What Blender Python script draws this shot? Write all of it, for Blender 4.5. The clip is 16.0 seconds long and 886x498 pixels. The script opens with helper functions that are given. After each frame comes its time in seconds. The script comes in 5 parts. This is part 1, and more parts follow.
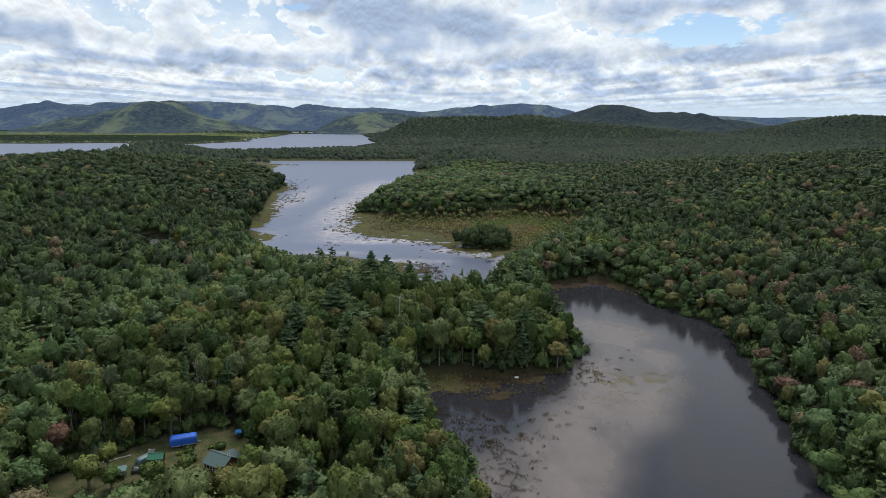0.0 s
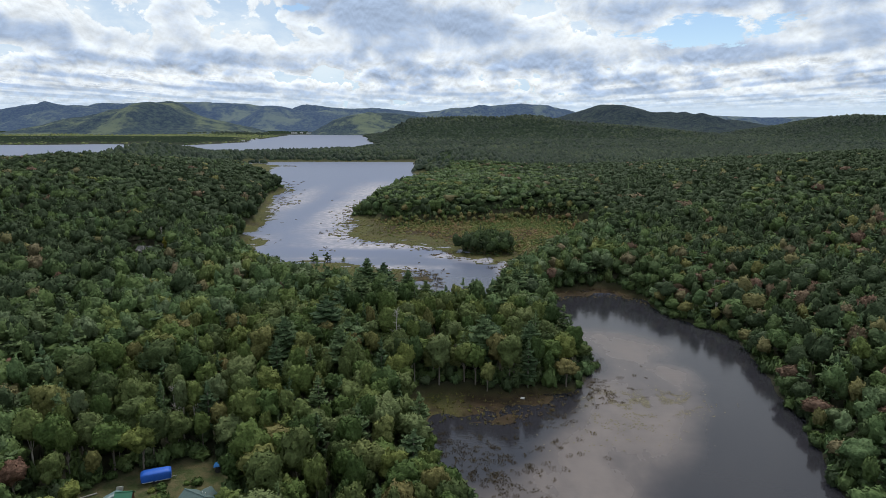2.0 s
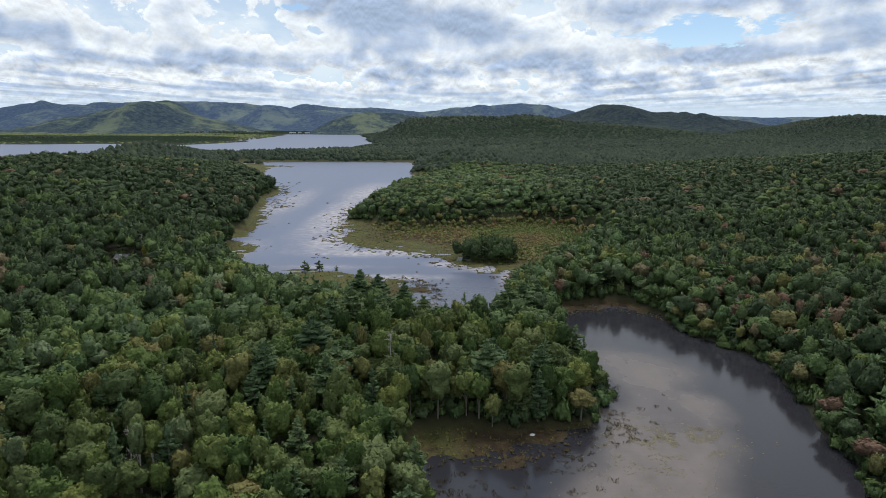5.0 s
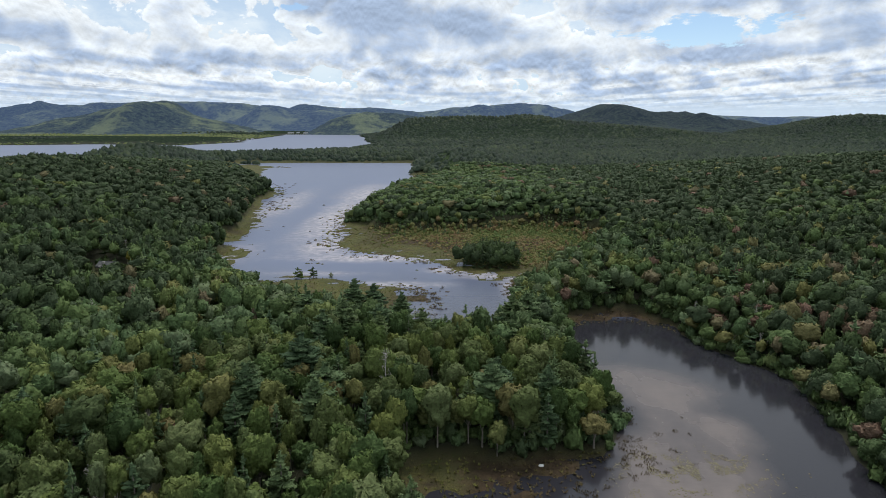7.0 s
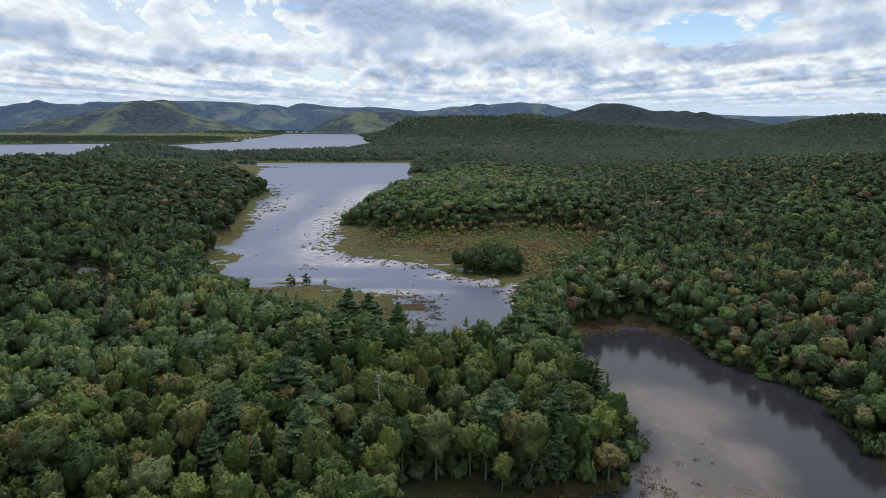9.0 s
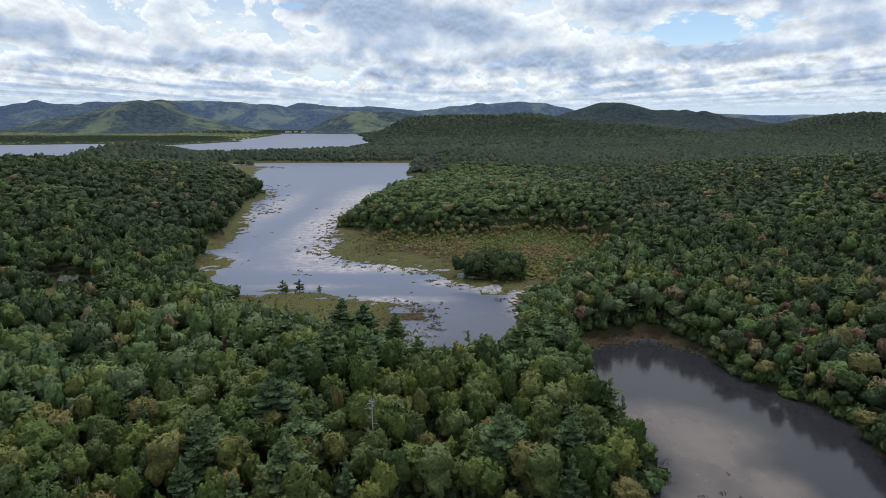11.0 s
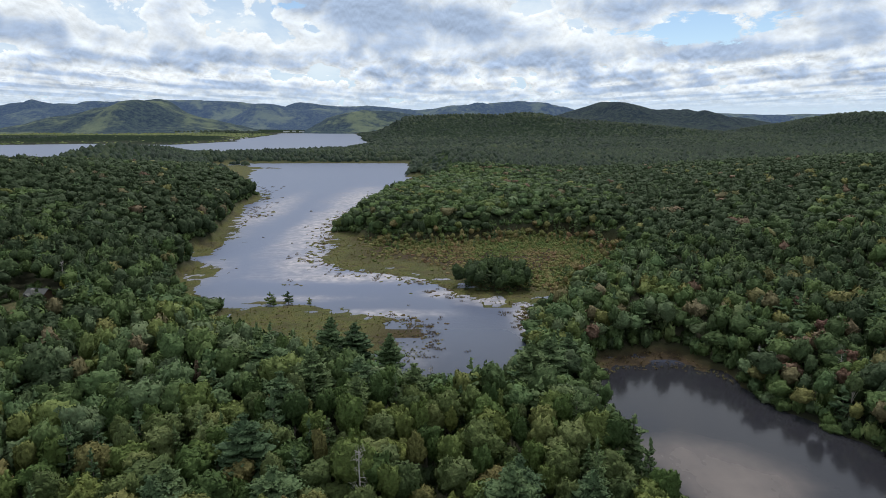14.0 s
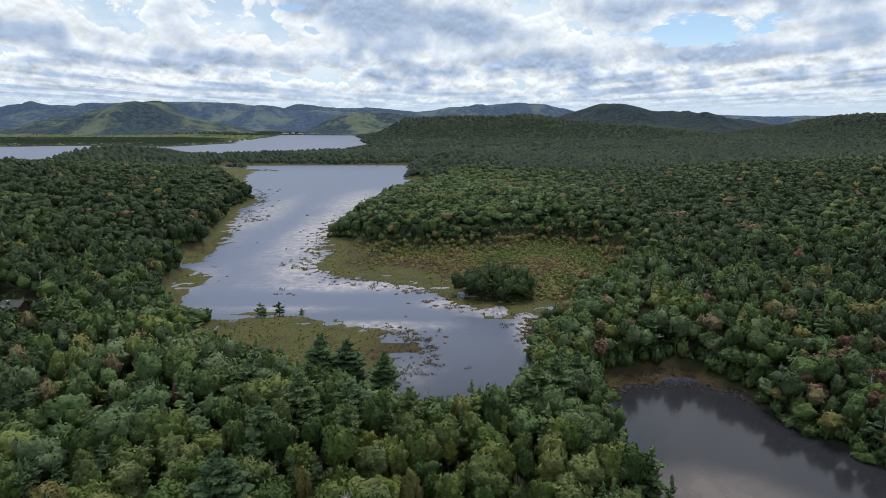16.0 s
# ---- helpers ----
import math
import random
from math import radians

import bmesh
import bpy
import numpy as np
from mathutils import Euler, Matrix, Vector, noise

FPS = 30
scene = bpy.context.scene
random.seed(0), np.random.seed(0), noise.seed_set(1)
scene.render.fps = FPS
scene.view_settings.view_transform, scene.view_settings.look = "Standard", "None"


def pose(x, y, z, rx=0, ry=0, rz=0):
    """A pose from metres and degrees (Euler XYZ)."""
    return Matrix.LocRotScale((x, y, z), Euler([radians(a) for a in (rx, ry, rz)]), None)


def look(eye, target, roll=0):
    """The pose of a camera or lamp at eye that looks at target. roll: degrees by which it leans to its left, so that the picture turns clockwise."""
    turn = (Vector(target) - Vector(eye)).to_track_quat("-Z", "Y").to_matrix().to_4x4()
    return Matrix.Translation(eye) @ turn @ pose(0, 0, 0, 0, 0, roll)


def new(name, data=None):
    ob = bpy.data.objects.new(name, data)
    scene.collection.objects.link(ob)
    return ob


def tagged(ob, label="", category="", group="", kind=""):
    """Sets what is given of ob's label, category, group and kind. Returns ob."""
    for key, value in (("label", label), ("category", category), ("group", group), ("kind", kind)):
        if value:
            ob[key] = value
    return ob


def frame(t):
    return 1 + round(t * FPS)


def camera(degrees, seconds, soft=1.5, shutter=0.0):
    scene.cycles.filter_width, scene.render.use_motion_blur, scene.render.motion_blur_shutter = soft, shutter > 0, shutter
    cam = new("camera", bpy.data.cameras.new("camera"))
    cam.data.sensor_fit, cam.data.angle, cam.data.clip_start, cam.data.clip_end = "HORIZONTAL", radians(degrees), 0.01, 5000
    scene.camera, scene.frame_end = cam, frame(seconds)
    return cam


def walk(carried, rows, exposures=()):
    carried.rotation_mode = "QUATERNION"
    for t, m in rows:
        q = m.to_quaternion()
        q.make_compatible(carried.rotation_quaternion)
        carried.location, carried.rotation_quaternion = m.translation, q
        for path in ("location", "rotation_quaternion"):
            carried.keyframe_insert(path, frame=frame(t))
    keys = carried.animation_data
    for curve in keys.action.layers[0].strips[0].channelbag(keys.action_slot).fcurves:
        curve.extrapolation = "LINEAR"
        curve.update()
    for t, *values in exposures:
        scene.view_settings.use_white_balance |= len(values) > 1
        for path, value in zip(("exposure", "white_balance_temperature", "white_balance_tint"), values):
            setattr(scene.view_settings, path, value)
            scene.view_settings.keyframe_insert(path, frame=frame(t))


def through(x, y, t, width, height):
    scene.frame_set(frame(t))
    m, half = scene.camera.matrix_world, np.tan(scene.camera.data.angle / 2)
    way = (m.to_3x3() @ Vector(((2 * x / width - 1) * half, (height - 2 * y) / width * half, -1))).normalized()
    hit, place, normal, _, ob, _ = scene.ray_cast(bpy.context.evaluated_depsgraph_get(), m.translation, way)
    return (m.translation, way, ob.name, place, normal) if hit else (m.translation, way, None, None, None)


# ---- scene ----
cam = camera(70.0, 16.0, soft=0.8)
PATH = [
    (0, (0.264, -1.026, 79.949), (0.258, 0.933, 79.545), 0.2),
    (0.5, (0.231, 2.705, 79.955), (0.225, 4.664, 79.551), 0.1),
    (1, (0.203, 6.429, 79.966), (0.198, 8.388, 79.563), 0.1),
    (1.5, (0.178, 10.132, 79.981), (0.174, 12.091, 79.578), 0.1),
    (2, (0.159, 13.825, 79.997), (0.154, 15.784, 79.594), 0.1),
    (2.5, (0.14, 17.505, 80.01), (0.136, 19.464, 79.607), 0.1),
    (3, (0.118, 21.161, 80.019), (0.115, 23.12, 79.616), 0.1),
    (3.5, (0.088, 24.8, 80.024), (0.085, 26.759, 79.62), 0.1),
    (4, (0.057, 28.443, 80.024), (0.054, 30.402, 79.62), 0.1),
    (4.2, (0.044, 29.914, 80.023), (0.041, 31.873, 79.619), 0.2),
    (6.5, (-0.096, 47.029, 79.963), (-0.096, 48.987, 79.56), 0.1),
    (7, (-0.116, 50.779, 79.954), (-0.116, 52.738, 79.55), 0.1),
    (7.5, (-0.125, 54.54, 79.94), (-0.125, 56.499, 79.536), 0.1),
    (8, (-0.114, 58.279, 79.92), (-0.113, 60.238, 79.515), 0.0),
    (8.5, (-0.089, 61.98, 79.897), (-0.088, 63.939, 79.492), 0.0),
    (9, (-0.07, 65.635, 79.872), (-0.068, 67.593, 79.466), 0.1),
    (11.5, (-0.109, 83.673, 79.617), (-0.106, 85.63, 79.209), 0.0),
    (12, (-0.129, 87.244, 79.601), (-0.126, 89.202, 79.192), -0.0),
    (12.5, (-0.15, 90.778, 79.592), (-0.146, 92.736, 79.184), 0.0),
    (13, (-0.159, 94.263, 79.586), (-0.154, 96.221, 79.177), -0.0),
    (13.5, (-0.147, 97.702, 79.582), (-0.143, 99.66, 79.173), -0.0),
    (14, (-0.108, 101.098, 79.58), (-0.103, 103.056, 79.171), 0.0),
    (14.5, (-0.042, 104.457, 79.581), (-0.037, 106.414, 79.172), -0.0),
    (15, (0.045, 107.79, 79.583), (0.05, 109.748, 79.174), -0.0),
    (15.5, (0.141, 111.113, 79.584), (0.147, 113.071, 79.176), -0.0),
    (16, (0.238, 114.432, 79.585), (0.244, 116.391, 79.181), 0.0),
]
walk(cam, [(t, look(eye, target, roll)) for t, eye, target, roll in PATH])

# ---- world, sun, exposure ----
SUN_EL, SUN_AZ = 60.0, 10.0          # degrees above the horizon; from +y towards +x
scene.view_settings.exposure = 0.0


def node(nt, kind, ins=None, **props):
    """One shader node with its properties and inputs (values or sockets)."""
    n = nt.nodes.new(kind)
    if "op" in props:
        n.operation = props["op"]
    if "data" in props:
        n.data_type = props["data"]
    if "blend" in props:
        n.blend_type = props["blend"]
    for key, v in (ins or {}).items():
        s = n.inputs[key]
        if isinstance(v, bpy.types.NodeSocket):
            nt.links.new(v, s)
        else:
            s.default_value = v
    return n


def mth(nt, op, a, b=0.0, c=0.0):
    return node(nt, "ShaderNodeMath", {0: a, 1: b, 2: c}, op=op).outputs[0]


def mixc(nt, f, a, b, blend="MIX"):
    n = node(nt, "ShaderNodeMix", {}, data="RGBA", blend=blend)
    for k, v in ((0, f), (6, a), (7, b)):
        if isinstance(v, bpy.types.NodeSocket):
            nt.links.new(v, n.inputs[k])
        else:
            n.inputs[k].default_value = v if k == 0 else (*v[:3], 1.0)
    return n.outputs[2]


def ramp(nt, f, stops, interp="LINEAR"):
    n = nt.nodes.new("ShaderNodeValToRGB")
    n.color_ramp.interpolation = interp
    el = n.color_ramp.elements
    while len(el) < len(stops):
        el.new(0.5)
    for e, (p, c) in zip(el, stops):
        e.position = p
        e.color = (*c, 1.0) if len(c) == 3 else c
    nt.links.new(f, n.inputs[0])
    return n.outputs[0]


def smooth(nt, v, lo, hi):
    n = nt.nodes.new("ShaderNodeMapRange")
    n.interpolation_type = "SMOOTHSTEP"
    nt.links.new(v, n.inputs[0])
    n.inputs[1].default_value, n.inputs[2].default_value = lo, hi
    return n.outputs[0]


HEAVY = ((0.068, 0.140, 0.10, 0.016, 0.10), (-0.128, 0.160, 0.06, 0.014, 0.10), (-0.50, 0.100, 0.08, 0.016, 0.09), (0.475, 0.082, 0.09, 0.012, 0.08), (0.30, 0.152, 0.10, 0.012, 0.08),
         (0.20, 0.055, 0.16, 0.006, 0.07), (0.56, 0.135, 0.10, 0.03, 0.05), (-0.33, 0.14, 0.08, 0.02, -0.03), (-0.25, 0.085, 0.10, 0.012, -0.03))


def build_world():
    w = bpy.data.worlds.new("sky")
    w.use_nodes = True
    scene.world = w
    nt = w.node_tree
    nt.nodes.clear()
    sky = nt.nodes.new("ShaderNodeTexSky")
    sky.sky_type = "NISHITA"
    sky.sun_disc = False
    sky.sun_elevation = radians(SUN_EL)
    sky.sun_rotation = radians(SUN_AZ)
    sky.altitude = 1500
    sky.dust_density = 0.2
    tc = nt.nodes.new("ShaderNodeTexCoord")
    sep = node(nt, "ShaderNodeSeparateXYZ", {0: tc.outputs["Generated"]})
    x, y, z = sep.outputs
    zz = mth(nt, "MAXIMUM", z, 0.0)
    az = mth(nt, "ARCTAN2", x, y)

    def fbm(ka, ke, seed, detail, rough=0.55, up=None):
        p = node(nt, "ShaderNodeCombineXYZ", {0: mth(nt, "MULTIPLY", az, ka), 1: mth(nt, "MULTIPLY", zz if up is None else up, ke), 2: seed}).outputs[0]
        return node(nt, "ShaderNodeTexNoise", {"Vector": p, "Scale": 1.0, "Detail": detail, "Roughness": rough, "Distortion": 0.2}).outputs["Fac"]

    def grey(v, lo, hi, a=0.0, b=1.0):
        n = nt.nodes.new("ShaderNodeMapRange")
        n.interpolation_type = "SMOOTHSTEP"
        for i, q in enumerate((v, lo, hi, a, b)):
            if isinstance(q, bpy.types.NodeSocket):
                nt.links.new(q, n.inputs[i])
            else:
                n.inputs[i].default_value = q
        return n.outputs[0]

    # pale air behind, then a field of heaped clouds: slices of one field from its flat grey base up to its white tops
    veil = mixc(nt, grey(fbm(7.0, 16.0, 9.1, 6.0, 0.6), 0.36, 0.62), (0.60, 0.73, 0.90), (0.86, 0.93, 1.0))
    colour = mixc(nt, grey(zz, 0.0, 0.10), (0.62, 0.78, 0.93), veil)
    cover = grey(zz, 0.9, 0.03, 0.5, 0.92)
    away = mth(nt, "DIVIDE", 1.0, mth(nt, "ADD", zz, 0.009))
    # heavier and thinner places: azimuth, height, half widths, amount
    lean = None
    for a, e, ra, re, k in HEAVY:
        da = mth(nt, "DIVIDE", mth(nt, "SUBTRACT", az, a), ra)
        de = mth(nt, "DIVIDE", mth(nt, "SUBTRACT", z, e), re)
        g = mth(nt, "MULTIPLY", mth(nt, "EXPONENT", mth(nt, "MULTIPLY", mth(nt, "ADD", mth(nt, "MULTIPLY", da, da), mth(nt, "MULTIPLY", de, de)), -0.5)), k)
        lean = g if lean is None else mth(nt, "ADD", lean, g)
    # billows: coarse overhead, finer towards the horizon
    def billow(shift):
        up = mth(nt, "ADD", zz, shift)
        coarse, mid, fine = fbm(15.0, 20.0, 4.4, 6.0, 0.58, up), fbm(30.0, 42.0, 8.8, 6.0, 0.58, up), fbm(62.0, 100.0, 1.3, 5.0, 0.58, up)
        low, top = grey(zz, 0.020, 0.050), grey(zz, 0.065, 0.13)
        return mth(nt, "ADD", mth(nt, "MULTIPLY", mth(nt, "SUBTRACT", 1.0, low), fine), mth(nt, "MULTIPLY", low, mth(nt, "ADD", mth(nt, "MULTIPLY", mth(nt, "SUBTRACT", 1.0, top), mid), mth(nt, "MULTIPLY", top, coarse))))

    puff = billow(0.0)
    crest = mth(nt, "SUBTRACT", puff, billow(0.0045))
    glow = mth(nt, "ADD", 1.02, mth(nt, "MULTIPLY", crest, 2.2))
    near_sky = grey(zz, 0.002, 0.050)
    aloft = grey(zz, 0.17, 0.30, 0.0, 0.62)
    SLICES = 10
    for k in reversed(range(SLICES)):
        f = k / (SLICES - 1)
        high = 1.0 + 0.50 * f
        at = mth(nt, "MULTIPLY", away, high)
        p = node(nt, "ShaderNodeCombineXYZ", {0: mth(nt, "MULTIPLY", az, mth(nt, "MULTIPLY", at, 0.62)), 1: mth(nt, "MULTIPLY", mth(nt, "POWER", at, 0.6), 1.05), 2: 6.1}).outputs[0]
        field = node(nt, "ShaderNodeTexNoise", {"Vector": p, "Scale": 1.0, "Detail": 1.5, "Roughness": 0.4}).outputs["Fac"]
        field = mth(nt, "ADD", mth(nt, "ADD", field, lean), mth(nt, "MULTIPLY", mth(nt, "SUBTRACT", puff, 0.5), 0.82))
        edge = 0.365 + 0.25 * f ** 1.0
        mask = grey(field, edge, edge + 0.030)
        thick = grey(field, edge + 0.02, edge + 0.30)
        lit = tuple(1.0 - (1.0 - f) ** 1.3 * q for q in (0.115, 0.08, 0.03))
        dim = tuple(1.0 - (1.0 - f) ** 0.9 * q for q in (0.58, 0.485, 0.31))
        tone = node(nt, "ShaderNodeVectorMath", {0: mixc(nt, thick, lit, dim)}, op="SCALE")
        nt.links.new(glow, tone.inputs["Scale"])
        tone = mixc(nt, near_sky, (0.64, 0.75, 0.89) if f < 0.5 else (0.84, 0.90, 0.97), tone.outputs[0])
        tone = mixc(nt, aloft, tone, (0.92, 0.95, 1.0))
        colour = mixc(nt, mth(nt, "MULTIPLY", mask, grey(zz, 0.0, 0.02, 0.35, 1.0)), colour, tone)
        cover = mth(nt, "MAXIMUM", cover, mask)
    # blue holes between the clouds: azimuth, height, half widths
    wob = mth(nt, "MULTIPLY", mth(nt, "SUBTRACT", fbm(15.0, 34.0, 2.2, 7.0, 0.65), 0.5), 4.2)
    hole = None
    for a, e, ra, re in ((0.05, 0.43, 0.085, 0.030), (0.378, 0.121, 0.088, 0.018), (-0.222, 0.157, 0.020, 0.006), (-0.575, 0.172, 0.05, 0.008), (-0.66, 0.150, 0.04, 0.005)):
        da = mth(nt, "DIVIDE", mth(nt, "SUBTRACT", az, a), ra)
        de = mth(nt, "DIVIDE", mth(nt, "SUBTRACT", z, e), re)
        r = mth(nt, "SQRT", mth(nt, "ADD", mth(nt, "MULTIPLY", da, da), mth(nt, "MULTIPLY", de, de)))
        q = grey(mth(nt, "ADD", r, wob), 1.20, 0.80)
        hole = q if hole is None else mth(nt, "MAXIMUM", hole, q)
    cover = mth(nt, "MULTIPLY", cover, mth(nt, "SUBTRACT", 1.0, mth(nt, "MULTIPLY", hole, 1.0)))
    b1 = node(nt, "ShaderNodeBackground", {"Color": sky.outputs[0], "Strength": 0.115})
    colour = mixc(nt, 1.0, colour, (0.955, 0.99, 1.0), "MULTIPLY")
    b2 = node(nt, "ShaderNodeBackground", {"Color": colour, "Strength": 0.97})
    m = node(nt, "ShaderNodeMixShader", {0: cover, 1: b1.outputs[0], 2: b2.outputs[0]})
    out = nt.nodes.new("ShaderNodeOutputWorld")
    nt.links.new(m.outputs[0], out.inputs[0])


build_world()
sun = new("sun", bpy.data.lights.new("sun", "SUN"))
sun.data.energy, sun.data.angle, sun.data.color = 2.85, radians(24), (1.0, 0.955, 0.90)
e, a = radians(SUN_EL), radians(SUN_AZ)
sun.matrix_world = look((math.sin(a) * math.cos(e) * 300, math.cos(a) * math.cos(e) * 300, math.sin(e) * 300), (0, 0, 0))


# ---- materials ----
def material(name):
    m = bpy.data.materials.new(name)
    m.use_nodes = True
    nt = m.node_tree
    nt.nodes.clear()
    out = nt.nodes.new("ShaderNodeOutputMaterial")
    return m, nt, out


def world_noise(nt, scale, detail=4.0, rough=0.55, vec=None):
    if vec is None:
        vec = nt.nodes.new("ShaderNodeNewGeometry").outputs["Position"]
    return node(nt, "ShaderNodeTexNoise", {"Vector": vec, "Scale": scale, "Detail": detail, "Roughness": rough}).outputs["Fac"]


def bumped(nt, height, strength, dist):
    return node(nt, "ShaderNodeBump", {"Height": height, "Strength": strength, "Distance": dist}).outputs[0]


def plain(name, colour, rough=0.6, metal=0.0, vary=0.25, scale=3.0, bump=0.3, dirt=(0.12, 0.10, 0.08), dirty=0.25):
    """Paint, cloth, metal or wood with grain, blotches and a little dirt."""
    m, nt, out = material(name)
    tc = nt.nodes.new("ShaderNodeTexCoord").outputs["Object"]
    n1 = world_noise(nt, scale, 5, 0.6, tc)
    n2 = world_noise(nt, scale * 0.23, 3, 0.5, tc)
    dark = tuple(c * (1 - vary) for c in colour)
    c = mixc(nt, n1, dark, tuple(min(1, k * (1 + vary)) for k in colour))
    c = mixc(nt, mth(nt, "MULTIPLY", smooth(nt, n2, 0.5, 0.75), dirty), c, dirt)
    p = node(nt, "ShaderNodeBsdfPrincipled", {"Base Color": c, "Roughness": rough, "Metallic": metal, "Normal": bumped(nt, n1, bump, 0.02)})
    nt.links.new(p.outputs[0], out.inputs[0])
    return m


LEAVES = [(0.0, (0.042, 0.062, 0.028)), (0.18, (0.062, 0.094, 0.034)), (0.36, (0.086, 0.126, 0.040)), (0.50, (0.076, 0.122, 0.048)),
          (0.62, (0.106, 0.139, 0.071)), (0.74, (0.110, 0.142, 0.045)), (0.84, (0.126, 0.158, 0.046)), (0.91, (0.150, 0.148, 0.050)),
          (0.96, (0.130, 0.112, 0.062)), (1.0, (0.140, 0.088, 0.062))]


def foliage(name, stops, tint, grain=1.4, bump=0.35, through=0.13):
    """Leaves: tint is 'object' (by the tree) or 'attribute' (by the tree in a wood), with leaf and blotch variation."""
    m, nt, out = material(name)
    if tint == "object":
        t = nt.nodes.new("ShaderNodeObjectInfo").outputs["Random"]
    else:
        at = nt.nodes.new("ShaderNodeAttribute")
        at.attribute_name = "tint"
        t = at.outputs["Fac"]
    geo = nt.nodes.new("ShaderNodeNewGeometry")
    base = ramp(nt, t, [(q, (r * 1.0, g, b + 0.002)) for q, (r, g, b) in stops])
    leaf = geo.outputs["Random Per Island"]
    n = world_noise(nt, grain, 3, 0.6, geo.outputs["Position"])
    clump = smooth(nt, world_noise(nt, grain * 1.2, 2, 0.5, geo.outputs["Position"]), 0.30, 0.70)
    v = mth(nt, "ADD", mth(nt, "MULTIPLY", leaf, 0.16), mth(nt, "ADD", mth(nt, "MULTIPLY", n, 0.46), mth(nt, "MULTIPLY", clump, 0.40)))
    val = node(nt, "ShaderNodeHueSaturation", {"Color": base, "Hue": mth(nt, "ADD", 0.485, mth(nt, "MULTIPLY", n, 0.03)), "Saturation": 1.0, "Value": mth(nt, "ADD", v, 0.50)}).outputs[0]
    nb = bumped(nt, clump, bump, 0.6)
    p = node(nt, "ShaderNodeBsdfPrincipled", {"Base Color": val, "Roughness": 0.72, "Specular IOR Level": 0.09, "Normal": nb})
    tr = node(nt, "ShaderNodeBsdfTranslucent", {"Color": val})
    mx = node(nt, "ShaderNodeMixShader", {0: through, 1: p.outputs[0], 2: tr.outputs[0]})
    nt.links.new(mx.outputs[0], out.inputs[0])
    return m


GREENS = [(0.0, (0.042, 0.070, 0.022)), (0.3, (0.064, 0.102, 0.028)), (0.6, (0.090, 0.127, 0.034)), (0.85, (0.114, 0.143, 0.042)), (1.0, (0.140, 0.162, 0.042))]
PINE = [(0.0, (0.058, 0.094, 0.044)), (0.5, (0.082, 0.124, 0.054)), (1.0, (0.104, 0.142, 0.056))]
OLIVE = [(0.0, (0.054, 0.078, 0.028)), (0.3, (0.088, 0.114, 0.036)), (0.6, (0.104, 0.132, 0.052)), (0.85, (0.134, 0.148, 0.046)), (1.0, (0.140, 0.118, 0.048))]
RUST = [(0.0, (0.118, 0.086, 0.058)), (0.5, (0.134, 0.080, 0.054)), (1.0, (0.124, 0.066, 0.054))]
GOLD = [(0.0, (0.170, 0.160, 0.030)), (1.0, (0.230, 0.190, 0.030))]
BIRCH = [(0.0, (0.095, 0.130, 0.055)), (0.5, (0.115, 0.148, 0.040)), (1.0, (0.105, 0.135, 0.066))]
# cloud shade and blue haze are put into these distant leaf colours
FAR_DIM = [(0.0, (0.012, 0.021, 0.015)), (0.35, (0.018, 0.031, 0.018)), (0.7, (0.027, 0.043, 0.022)), (0.93, (0.044, 0.060, 0.026)), (1.0, (0.046, 0.043, 0.032))]
M_LEAF = foliage("leaves_mixed", GREENS, "object")
M_OAK = foliage("leaves_olive", OLIVE, "object")
M_PINE = foliage("pine_needles", PINE, "object", 2.2)
M_RUST = foliage("leaves_rust", RUST, "object")
M_GOLD = foliage("leaves_yellow", GOLD, "object")
M_BIRCH = foliage("leaves_pale", BIRCH, "object")
M_WOOD = foliage("woodland_leaves", LEAVES, "attribute", 1.1)
M_PINEWOOD = foliage("woodland_needles", PINE, "attribute", 1.6)
M_FARLIGHT = foliage("distant_scrub", [(0.0, (0.036, 0.056, 0.022)), (0.4, (0.085, 0.112, 0.036)), (0.8, (0.135, 0.152, 0.054)), (1.0, (0.160, 0.150, 0.066))], "attribute", 0.22, 0.5, 0.1)
M_FAR = foliage("distant_leaves", FAR_DIM, "attribute", 0.22, 0.8, 0.1)
M_SHRUB = foliage("shrub_leaves", [(0.0, (0.092, 0.138, 0.042)), (0.35, (0.142, 0.160, 0.052)), (0.6, (0.185, 0.170, 0.068)), (0.8, (0.210, 0.160, 0.075)), (1.0, (0.200, 0.130, 0.075))], "attribute", 1.5)
M_SEDGE = foliage("sedge_blades", [(0.0, (0.105, 0.115, 0.030)), (0.5, (0.125, 0.120, 0.034)), (0.8, (0.120, 0.090, 0.042)), (1.0, (0.098, 0.072, 0.042))], "attribute", 0.9)
M_PADS = foliage("lily_pad", [(0.0, (0.115, 0.105, 0.060)), (0.5, (0.160, 0.142, 0.092)), (1.0, (0.100, 0.080, 0.058))], "attribute", 0.6, 0.1, 0.05)
M_BARK = plain("bark", (0.16, 0.14, 0.12), 0.9, vary=0.5, scale=2.5, bump=0.8)
M_PALEBARK = plain("pale_bark", (0.36, 0.34, 0.30), 0.85, vary=0.4, scale=2.0, bump=0.6)
M_DEADWOOD = plain("dead_wood", (0.30, 0.28, 0.26), 0.9, vary=0.4, scale=2.0, bump=0.6)
M_ROCK = plain("rock", (0.16, 0.15, 0.14), 0.9, vary=0.5, scale=1.5, bump=1.0)


